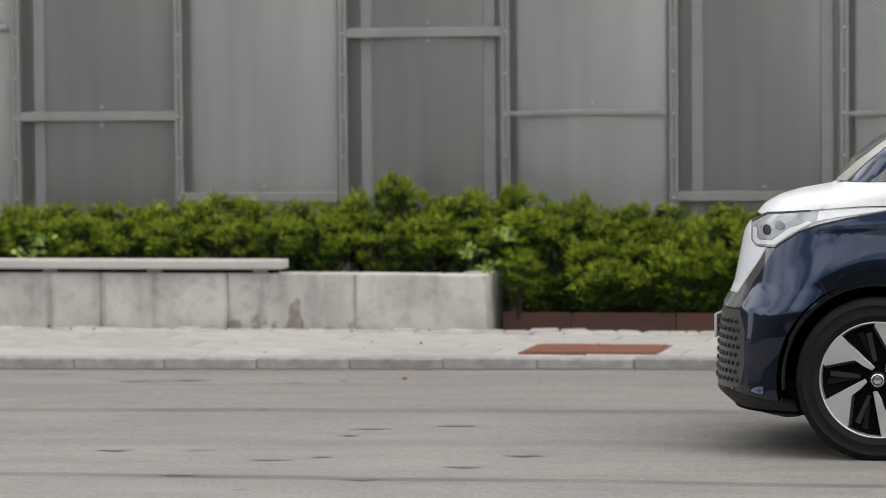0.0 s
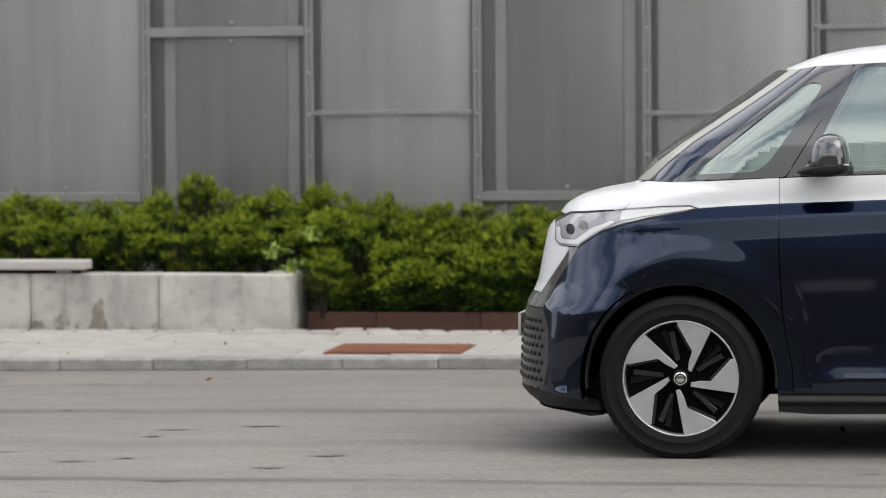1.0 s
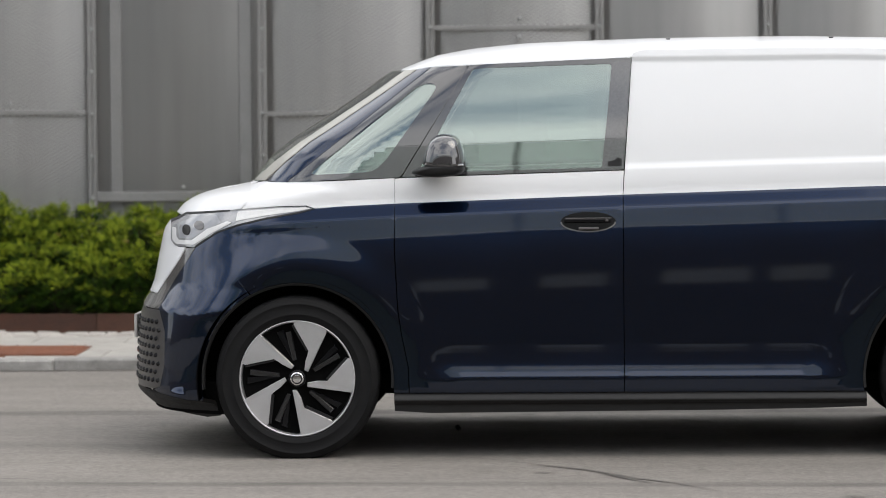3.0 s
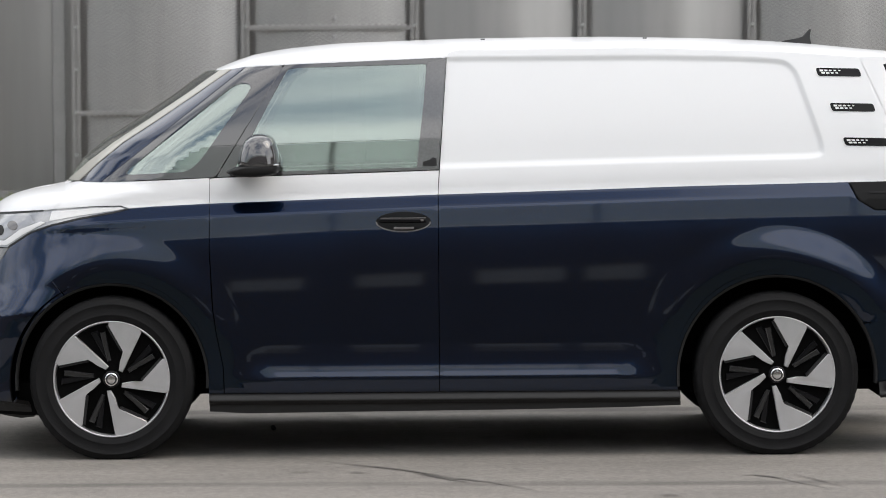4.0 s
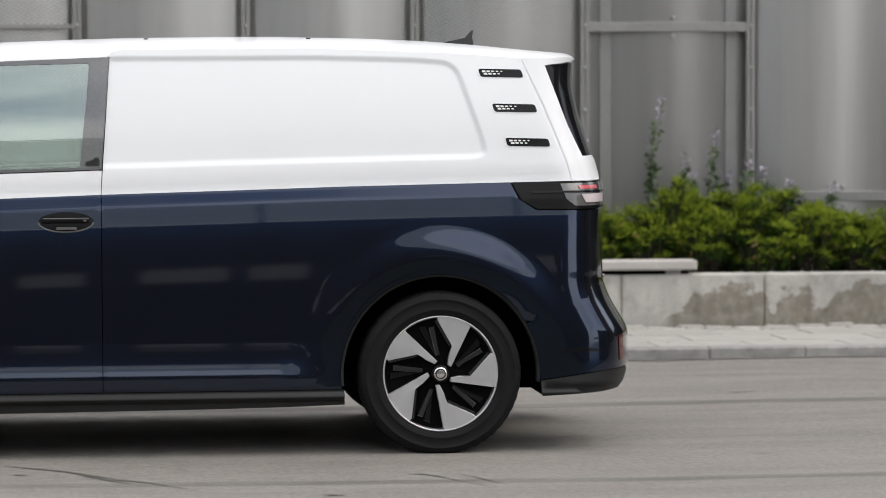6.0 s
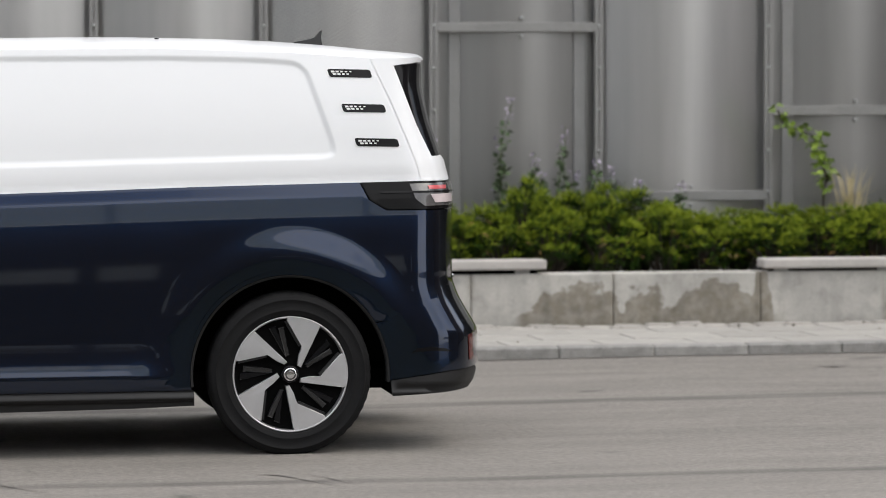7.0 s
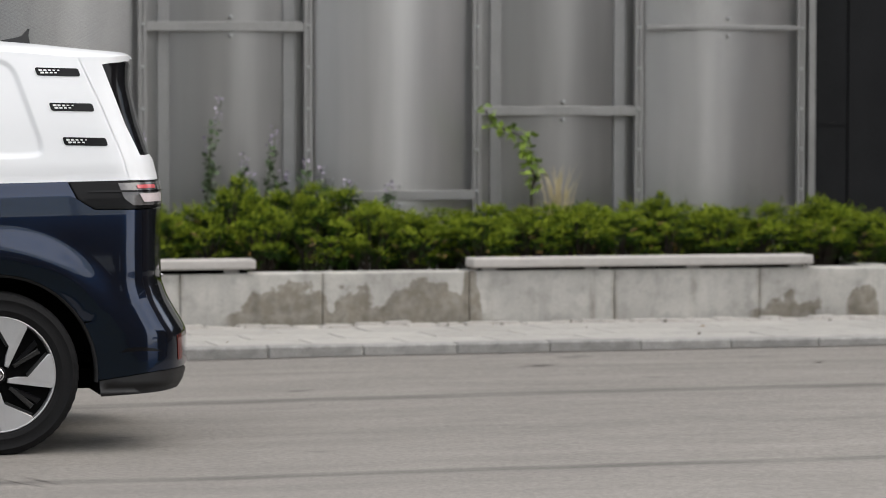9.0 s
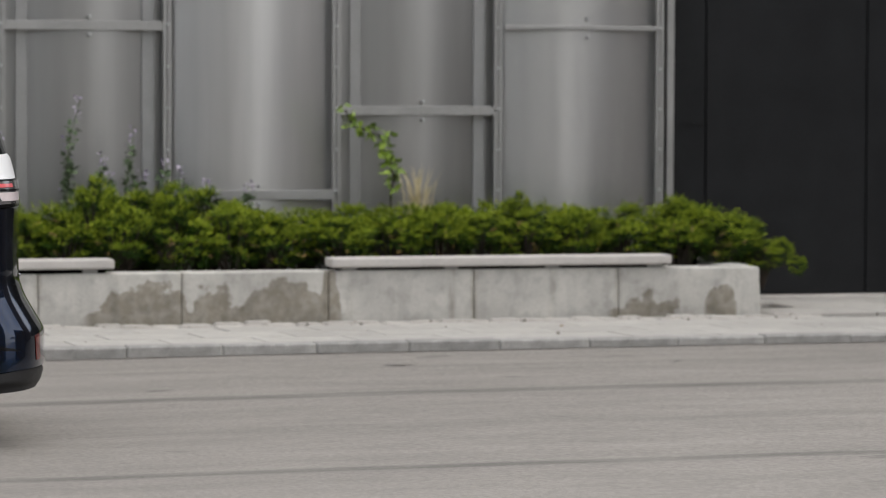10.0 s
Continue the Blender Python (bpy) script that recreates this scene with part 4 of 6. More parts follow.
grille = skin("grille", nose(0.648, 0.28, 12) + [(-0.65, 0.285), (-0.622, 0.30), (-0.601, 0.402), (-0.598, 0.554), (-0.623, 0.65)], M_grille, van, "dark grey grille with small black notches", off=-0.006)
for gr in grille:
    side = 1 if gr.data.vertices[0].co.y > 0 else -1
    for row in range(8):
        for col in range(9):
            a0 = float(along(truly(np.array(-0.628), np.array(0.45)), np.array(0.45))) - col * 0.062 - (row % 2) * 0.031
            z0 = 0.325 + row * 0.038
            bm = bmesh.new()
            tips = np.array([(a0 - 0.017, z0 + 0.004), (a0 + 0.006, z0 + 0.014), (a0 + 0.017, z0), (a0 - 0.002, z0 - 0.010)])
            lo = skin_point(tips[:, 0], tips[:, 1]) + skin_normal(tips[:, 0], tips[:, 1]) * -0.007
            hi = skin_point(tips[:, 0] * 0.6 + a0 * 0.4, tips[:, 1] * 0.6 + z0 * 0.4) + skin_normal(tips[:, 0], tips[:, 1]) * 0.003
            if side > 0:
                lo[:, 1] *= -1
                hi[:, 1] *= -1
            va = [bm.verts.new(p) for p in lo]
            vb = [bm.verts.new(p) for p in hi]
            bm.faces.new(vb)
            for k in range(4):
                bm.faces.new((va[k], va[(k + 1) % 4], vb[(k + 1) % 4], vb[k]))
            part("grille_stud", bm, M_black_gloss, gr)
# dark inner shell behind the gaps, and wheel housings
shell = nose(0.30, 1.20, 20) + [(-0.03, 1.215), (0.471, 1.235), (1.47, 1.26), (1.50, 1.775), (2.4, 1.775), (3.36, 1.745)] + [(3.45, 1.54), (3.55, 1.32)] + tail(1.30, 0.30, 20) + [(3.44, 0.30)] + arc(BASE, 0.462, -6, 186, 24) + [(0.447, 0.30)] + arc(0, 0.447, -6, 190, 24)
skin("inner_shell", shell, M_dark_inner, van, "dark inner body", gap=0.004, flange=0.0, off=-0.016, cell=0.08)
for hx, r in ((0.0, 0.455), (BASE, 0.47)):
    for side in (-1, 1):
        bm = bmesh.new()
        rows = []
        for y in (0.965, 0.60):
            rows.append([bm.verts.new((hx + r * math.cos(radians(d)), side * y, HUB_Z + r * math.sin(radians(d)))) for d in range(-12, 193, 6)])
        for k in range(len(rows[0]) - 1):
            bm.faces.new((rows[0][k], rows[0][k + 1], rows[1][k + 1], rows[1][k]))
        bm.faces.new(rows[1])
        part("wheel_housing", bm, M_dark_inner, van)
        lip_me = bmesh.new()
        rr = ARCH_F if hx == 0 else ARCH_R
        ps = np.array(arc(hx, rr - 0.002, -5, 186, 60))
        base = skin_point(along(ps[:, 0], ps[:, 1]), ps[:, 1])
        q0 = np.array(arc(hx, rr - 0.014, -5, 186, 60))
        va = [lip_me.verts.new((p[0], -side * p[1], p[2])) for p in base]
        vb = [lip_me.verts.new((q[0], side * (abs(p[1]) - 0.006), q[1])) for p, q in zip(base, q0)]
        vc = [lip_me.verts.new((q[0], side * (abs(p[1]) - 0.05), q[1])) for p, q in zip(base, q0)]
        for k in range(59):
            lip_me.faces.new((va[k], va[k + 1], vb[k + 1], vb[k]))
            lip_me.faces.new((vb[k], vb[k + 1], vc[k + 1], vc[k]))
        part("arch_lip", lip_me, M_black_plastic, van, smooth=True)
bm = bmesh.new()
q_xf, q_lf = float(limits(np.array(0.25))[0]), 0.72
plan = skin_point(np.linspace(float(along(-0.36, 0.25)), q_xf + q_lf - 1.2 * q_lf * math.pi / 2 + 0.01, 16), np.full(16, 0.25))
plan = [(p[0] + 0.035, p[1] * 0.95) for p in plan]
plan += [(x, -y) for x, y in plan[::-1]]
low_ring = [bm.verts.new((x * 0.96, y, 0.185)) for x, y in plan]
top_ring = [bm.verts.new((x, y, 0.33)) for x, y in plan]
bm.faces.new(low_ring)
bm.faces.new(top_ring)
for k in range(len(plan)):
    bm.faces.new((low_ring[k], low_ring[(k + 1) % len(plan)], top_ring[(k + 1) % len(plan)], top_ring[k]))
part("underbody", bm, M_dark_inner, van)
part("underbody", new_box(-0.40, 3.62, -0.60, 0.60, 0.31, 0.40, 0.03, 2), M_dark_inner, van)
part("underbody", new_box(0.50, 2.48, -0.80, 0.80, 0.29, 0.38, 0.02, 2), M_dark_inner, van)
part("underbody", new_box(0.62, 1.0, -0.30, 0.30, 0.20, 0.30, 0.03, 2), M_dark_inner, van)
for side in (-1, 1):
    part("sill_core", new_box(0.45, 2.53, 0.90 * side, 0.955 * side, 0.235, 0.335, 0.004), M_dark_inner, van)
part("tow_eye", new_box(0.62, 0.66, -0.86, -0.80, 0.192, 0.24, 0.004), M_black_plastic, van)

# roof
ROOF_X = [0.455, 0.54, 0.617, 0.768, 1.013, 1.38, 1.58, 2.0, 2.29, 2.72, 2.98, 3.23, 3.48, 3.66]
ROOF_TOP = [1.738, 1.771, 1.797, 1.824, 1.847, 1.859, 1.865, 1.869, 1.869, 1.859, 1.847, 1.828, 1.802, 1.788]
SEAM_X = [0.455, 0.617, 0.79, 1.45, 1.52, 1.56, 2.4, 3.0, 3.38, 3.66]
SEAM_Z = [1.728, 1.748, 1.754, 1.776, 1.782, 1.800, 1.810, 1.789, 1.762, 1.764]
bm = bmesh.new()
rows = []
rx = np.concatenate([np.linspace(0.455, 0.7, 14), np.linspace(0.74, 3.40, 54), np.linspace(3.44, 3.66, 8)])
for x in rx:
    zs, zt = float(np.interp(x, SEAM_X, SEAM_Z)), float(np.interp(x, ROOF_X, ROOF_TOP))
    wide = abs(float(skin_point(along(x, zs), np.array(zs))[1]))
    zt = max(zt, zs + 0.004)
    row = []
    for d in np.linspace(0, 180, 49):
        cth, sth = math.cos(radians(d)), math.sin(radians(d))
        y = -wide * math.copysign(abs(cth) ** (2 / 2.5), cth)
        row.append(bm.verts.new((x, y, zs - 0.004 + (zt - zs) * abs(sth) ** (2 / 2.2) + 0.012 * (1 - (y / wide) ** 2))))
    rows.append(row)
for r0, r1 in zip(rows, rows[1:]):
    for k in range(48):
        bm.faces.new((r0[k], r0[k + 1], r1[k + 1], r1[k]))
# the roof's edge runs on as a thin spoiler
under = [bm.verts.new((v.co.x - 0.03, v.co.y * 0.97, v.co.z - 0.009)) for v in rows[-1]]
for k in range(48):
    bm.faces.new((rows[-1][k], rows[-1][k + 1], under[k + 1], under[k]))
inn = [bm.verts.new((3.40, v.co.y * 0.95, v.co.z - 0.035)) for v in rows[-1]]
for k in range(48):
    bm.faces.new((under[k], under[k + 1], inn[k + 1], inn[k]))
part("roof", bm, M_paint_white, van, "white roof running into a thin spoiler", smooth=True)
# glass and its frames
q_outer = [(-0.038, 1.232), (0.470, 1.250), (0.776, 1.748), (0.612, 1.744)]
q_inner = rounded([(0.045, 1.262), (0.345, 1.274), (0.400, 1.32), (0.645, 1.665), (0.565, 1.678)], 0.05)
d_outer = [(0.476, 1.251), (1.472, 1.277), (1.511, 1.779), (0.782, 1.751)]
d_inner = rounded([(0.545, 1.268), (1.382, 1.286), (1.421, 1.752), (0.797, 1.737)], 0.012)
ring("quarter_frame", dense(q_outer), q_inner, M_pillar, van, "glossy black window surround")
ring("door_frame", dense(d_outer), d_inner, M_pillar, van, "glossy black window surround and pillar")
glasses = skin("quarter_window", [(0.01, 1.250), (0.44, 1.262), (0.74, 1.73), (0.58, 1.725)], M_glass, van, "pale green tinted quarter window", gap=0, flange=0, off=-0.006)
glasses += skin("door_window", [(0.53, 1.262), (1.40, 1.28), (1.43, 1.758), (0.79, 1.742)], M_glass, van, "pale green tinted door window reflecting the sky", gap=0, flange=0, off=-0.006)
skin("pillar_cover", [(1.373, 1.284), (1.467, 1.287), (1.505, 1.772), (1.426, 1.757)], M_pillar_grey, van, "glossy grey pillar cover behind the door window", gap=0, flange=0.004, off=0.003)
skin("pillar_latch", rounded([(1.40, 1.292), (1.462, 1.292), (1.462, 1.325), (1.445, 1.332), (1.43, 1.318), (1.40, 1.312)], 0.006), M_black_plastic, van, "small black latch at the foot of the pillar", gap=0, flange=0.006, off=0.008)
skin("pillar", [(-0.045, 1.229), (0.607, 1.745), (0.545, 1.735), (0.40, 1.632), (0.20, 1.497), (0.06, 1.405), (-0.05, 1.315), (-0.135, 1.232)], M_paint_blue, van, "dark windscreen pillar")
glasses += skin("windscreen", nose(1.215, 1.728, 18) + [(0.54, 1.733), (0.395, 1.632), (0.195, 1.497), (0.055, 1.405), (-0.055, 1.315), (-0.14, 1.232)], M_screen, van, "raked windscreen", gap=0, flange=0, off=0.0)
# Added band: the pale sheen of the screen's edge, painted as colour.
skin("windscreen_sheen", [(0.541, 1.733), (0.396, 1.632), (0.196, 1.497), (0.056, 1.405), (-0.054, 1.315), (-0.139, 1.232), (-0.185, 1.232), (-0.098, 1.315), (0.012, 1.400), (0.153, 1.494), (0.352, 1.628), (0.490, 1.728)], M_screen_sheen, van, "pale taupe band painting the sheen along the windscreen edge", gap=0, flange=0.004, off=0.003)
for g in glasses:
    g.visible_shadow = False
# cab: dashboard, bulkhead, floor, seats
part("dashboard", new_box(-0.1, 0.35, -0.8, 0.8, 0.95, 1.2, 0.05, 3), M_dark_inner, van)
part("bulkhead", new_box(1.43, 1.46, -0.80, 0.80, 0.4, 1.775, 0.01), M_pale, van, "pale cab bulkhead")
for sy in (-0.42, 0.42):
    part("cab_seat", new_box(0.95, 1.12, sy - 0.24, sy + 0.24, 0.75, 1.26, 0.05, 3), M_dark_inner, van)

# lights
lamp = skin("headlight", [(-0.566, 1.04), (-0.493, 1.081), (-0.34, 1.096), (-0.246, 1.108), (-0.086, 1.121), (0.041, 1.123), (0.079, 1.113), (0.016, 1.096), (-0.137, 1.069), (-0.264, 1.039), (-0.354, 1.007), (-0.418, 0.966), (-0.457, 0.938), (-0.546, 0.938), (-0.566, 0.962)], M_head, van, "slim clear headlight unit", cell=0.03)
for hl in lamp:
    sd = (-1,) if hl.data.vertices[0].co.y < 0 else (1,)
    skin("light_strip", [(-0.262, 1.100), (-0.086, 1.114), (0.041, 1.118), (0.062, 1.112), (0.012, 1.103), (-0.137, 1.082), (-0.272, 1.058)], M_lens_white, hl, "pale daytime light strip", gap=0, flange=0.004, off=0.003, sides=sd)
    skin("light_strip", rounded([(-0.556, 1.02), (-0.556, 0.965), (-0.540, 0.947), (-0.462, 0.947), (-0.385, 1.0), (-0.29, 1.05), (-0.31, 1.055), (-0.40, 1.02), (-0.47, 0.966), (-0.53, 0.966), (-0.54, 0.98), (-0.541, 1.02)], 0.006), M_lens_white, hl, "pale daytime light strip", gap=0, flange=0.004, off=0.003, sides=sd)
    skin("lamp_edge", [(-0.457, 0.934), (-0.418, 0.962), (-0.354, 1.003), (-0.264, 1.035), (-0.137, 1.065), (0.016, 1.092), (0.082, 1.109), (0.044, 1.127), (0.05, 1.121), (0.074, 1.112), (0.014, 1.099), (-0.137, 1.073), (-0.264, 1.043), (-0.354, 1.011), (-0.418, 0.97), (-0.452, 0.946)], M_black_plastic, hl, gap=0, flange=0.002, off=0.002, sides=sd)
    skin("reflector", [(-0.535, 1.04), (-0.45, 1.075), (-0.36, 1.082), (-0.34, 1.05), (-0.42, 1.005), (-0.47, 0.975), (-0.525, 0.975)], M_lamp_in, hl, gap=0, flange=0.004, off=0.002, sides=sd)
    skin("projector", [(-0.492 + 0.018 * math.cos(k * 0.524), 1.012 + 0.024 * math.sin(k * 0.524)) for k in range(12)], M_lamp_black, hl, "round projector lens", gap=0, flange=0.004, off=0.005, sides=sd)
    skin("projector", [(-0.435 + 0.022 * math.cos(k * 0.524), 1.034 + 0.02 * math.sin(k * 0.524)) for k in range(12)], M_smoke, hl, "round projector lens", gap=0, flange=0.004, off=0.005, sides=sd)
    skin("lamp_edge", [(-0.566, 1.048), (-0.493, 1.090), (-0.34, 1.104), (-0.30, 1.106), (-0.30, 1.1), (-0.34, 1.097), (-0.493, 1.082), (-0.563, 1.04)], M_black_plastic, hl, gap=0, flange=0.002, off=0.002, sides=sd)
tl = skin("tail_light", [(3.315, 1.206), (3.588, 1.21)] + tail(1.205, 1.083, 6) + [(3.432, 1.084), (3.356, 1.124)], M_lamp_black, van, "dark smoked tail light", off=0.004)
for t_l in tl:
    sd = (-1,) if t_l.data.vertices[0].co.y < 0 else (1,)
    skin("lens", [(3.535, 1.196), (3.722, 1.199), (3.724, 1.098), (3.60, 1.098), (3.56, 1.13)], M_smoke, t_l, "smoked clear lens", gap=0, flange=0.003, off=0.008, sides=sd)
    skin("red_lens", [(3.615, 1.186), (3.69, 1.187), (3.692, 1.172), (3.62, 1.171)], M_lens_red, t_l, "small red lens", gap=0, flange=0.003, off=0.0115, sides=sd)
    skin("lens", [(3.625, 1.150), (3.715, 1.151), (3.716, 1.112), (3.645, 1.112)], M_lens_clear, t_l, "pale clear lens", gap=0, flange=0.003, off=0.0115, sides=sd)
    skin("divider", [(3.40, 1.162), (3.724, 1.164), (3.724, 1.157), (3.40, 1.155)], M_black_gloss, t_l, gap=0, flange=0.003, off=0.012, sides=sd)
skin("reflector", rounded([(3.792, 0.505), (3.808, 0.51), (3.812, 0.40), (3.795, 0.39)], 0.005), M_red, van, "dull red rear reflector", gap=0, flange=0.003, off=0.004)
skin("bumper_crease", [(3.53, 0.437), (3.56, 0.455), (3.62, 0.462), (3.69, 0.452), (3.73, 0.437), (3.63, 0.443)], M_black_gloss, van, gap=0, flange=0.004, off=0.004)

# vent strips on the rear pillar, with pale ticks
for x0, z0 in ((3.172, 1.72), (3.231, 1.562), (3.288, 1.407)):
    sl = skin("vent_strip", rounded([(x0, z0), (x0 + 0.196, z0 - 0.005), (x0 + 0.207, z0 - 0.041), (x0 + 0.012, z0 - 0.037)], 0.012), M_black_gloss, van, "black vent strip with pale ticks", gap=0, flange=0.006, off=0.003)
    for s_ in sl:
        sd = (-1,) if s_.data.vertices[0].co.y < 0 else (1,)
        for rw in range(2):
            for k in range(5 - rw):
                big = 1.0 - 0.1 * k
                tx, tz = x0 + 0.017 + k * 0.021 + rw * 0.008, z0 - 0.009 - rw * 0.011 - k * 0.0006
                skin("tick", [(tx, tz), (tx + 0.016 * big, tz), (tx + 0.018 * big, tz - 0.008 * big), (tx + 0.002, tz - 0.008 * big)], M_lens_white, s_, gap=0, flange=0, off=0.005, sides=sd)

# door handle: a dark bowl with a blue grip across it
for sd in ((-1,), (1,)):
    hd = skin("handle_bowl", [(1.311 + 0.124 * math.cos(k * math.pi / 16), 1.044 + 0.046 * math.sin(k * math.pi / 16)) for k in range(32)], M_black_gloss, van, "dark door handle bowl", gap=0, flange=0.004, off=0.0025, sides=sd)[0]
    # Grey lower crescent: sky light on the bowl's edge, painted on.
    skin("rim", [(1.311 + 0.124 * math.cos(math.pi + k * math.pi / 16), 1.044 + 0.046 * math.sin(math.pi + k * math.pi / 16)) for k in range(17)] + [(1.311 - 0.118 * math.cos(math.pi + k * math.pi / 16), 1.044 + 0.040 * math.sin(math.pi + k * math.pi / 16)) for k in range(17)], M_grey_trim, hd, gap=0, flange=0.004, off=0.004, sides=sd)
    bm = bmesh.new()
    y0 = float(skin_point(np.array(1.3), np.array(1.05))[1])
    box(bm, 1.203, 1.413, y0 - 0.03, y0 - 0.012, 1.044, 1.060, 0.005, 2)
    if sd[0] > 0:
        bmesh.ops.scale(bm, vec=(1, -1, 1), verts=bm.verts[:])
    part("grip", bm, M_black_gloss, hd)
    # The last piece is a pale bar painting a reflection below the grip.
    for nm, q0, q1, q2, q3, mt in (("grip_line", 1.208, 1.413, 1.0605, 1.0635, M_grey_trim), ("key_cover", 1.388, 1.401, 1.048, 1.056, M_grey_trim), ("grip_glint", 1.268, 1.358, 1.012, 1.022, M_grey_trim)):
        bm = bmesh.new()
        box(bm, q0, q1, y0 - 0.031, y0 - 0.010, q2, q3, 0.001)
        if sd[0] > 0:
            bmesh.ops.scale(bm, vec=(1, -1, 1), verts=bm.verts[:])
        part(nm, bm, mt, hd)

# wing mirrors
M_OUT = [(0.572, 1.300), (0.583, 1.36), (0.605, 1.412), (0.64, 1.440), (0.69, 1.447), (0.735, 1.434), (0.755, 1.39), (0.765, 1.345), (0.768, 1.300)]
M_LOW = [(0.515, 1.272), (0.56, 1.296), (0.592, 1.303), (0.700, 1.304), (0.763, 1.308), (0.768, 1.285), (0.745, 1.262), (0.66, 1.250), (0.57, 1.255)]
for side in (-1, 1):
    mir = part("mirror", new_box(0.56, 0.66, 0.86 * side, 0.99 * side, 1.262, 1.285, 0.008, 2), M_black_plastic, van, "black wing mirror with a chrome line")
    for nm, outl, mt in (("mirror_cap", M_OUT, M_pillar), ("mirror_foot", M_LOW, M_black_plastic)):
        bm = bmesh.new()
        cx = sum(p[0] for p in outl) / len(outl)
        cz = 1.302
        rows = []
        dn = rounded(outl, 0.03, 3)
        for y, s in ((0.93, 0.55), (0.95, 0.85), (0.98, 0.97), (1.03, 1.0), (1.08, 0.97), (1.12, 0.86), (1.145, 0.62), (1.152, 0.3)):
            rows.append([bm.verts.new((cx + (x - cx) * s, side * y, cz + (z - cz) * s)) for x, z in dn])
        for r0, r1 in zip(rows, rows[1:]):
            for k in range(len(dn)):
                bm.faces.new((r0[k], r0[(k + 1) % len(dn)], r1[(k + 1) % len(dn)], r1[k]))
        bm.faces.new(rows[0])
        bm.faces.new(rows[-1])
        part(nm, bm, mt, mir, smooth=True)
    part("chrome_line", new_box(0.615, 0.763, 1.06 * side, 1.135 * side, 1.303, 1.311, 0.003, 2), M_chrome, mir, "thin chrome line")

# antenna fin, wiper, plates, bumper strip
bm = bmesh.new()
for s in (1,):
    fin = [(3.085, 1.838), (3.12, 1.853), (3.19, 1.866), (3.212, 1.873), (3.243, 1.907), (3.251, 1.907), (3.244, 1.876), (3.25, 1.83)]
    a = [bm.verts.new((x, -0.03 + 0.022 * (z - 1.84) / 0.06, z)) for x, z in fin]
    c = [bm.verts.new((x, 0.03 - 0.022 * (z - 1.84) / 0.06, z)) for x, z in fin]
    bm.faces.new(a)
    bm.faces.new(c[::-1])
    for i in range(len(fin)):
        bm.faces.new((a[i], c[i], c[(i + 1) % len(fin)], a[(i + 1) % len(fin)]))
part("antenna_fin", bm, M_black_plastic, van, "black shark-fin antenna")
bm = bmesh.new()
tube(bm, [(-0.25, -0.30, 1.200), (-0.24, -0.1, 1.212), (-0.24, 0.3, 1.212)], [0.008, 0.008, 0.006], 6)
part("wiper", bm, M_black_plastic, van)
part("front_plate", new_box(-0.826, -0.812, -0.26, 0.26, 0.49, 0.60, 0.002), M_pale, van, "plain pale number plate")
part("rear_strip", new_box(3.745, 3.795, -0.55, 0.55, 0.752, 0.768, 0.004), M_chrome, van, "thin bright strip on the tailgate")
for x in (1.67, 2.41):
    part("roof_plug", new_box(x, x + 0.02, -0.60, -0.585, float(np.interp(x, ROOF_X, ROOF_TOP)) - 0.006, float(np.interp(x, ROOF_X, ROOF_TOP)) - 0.001, 0.001), M_black_plastic, van)


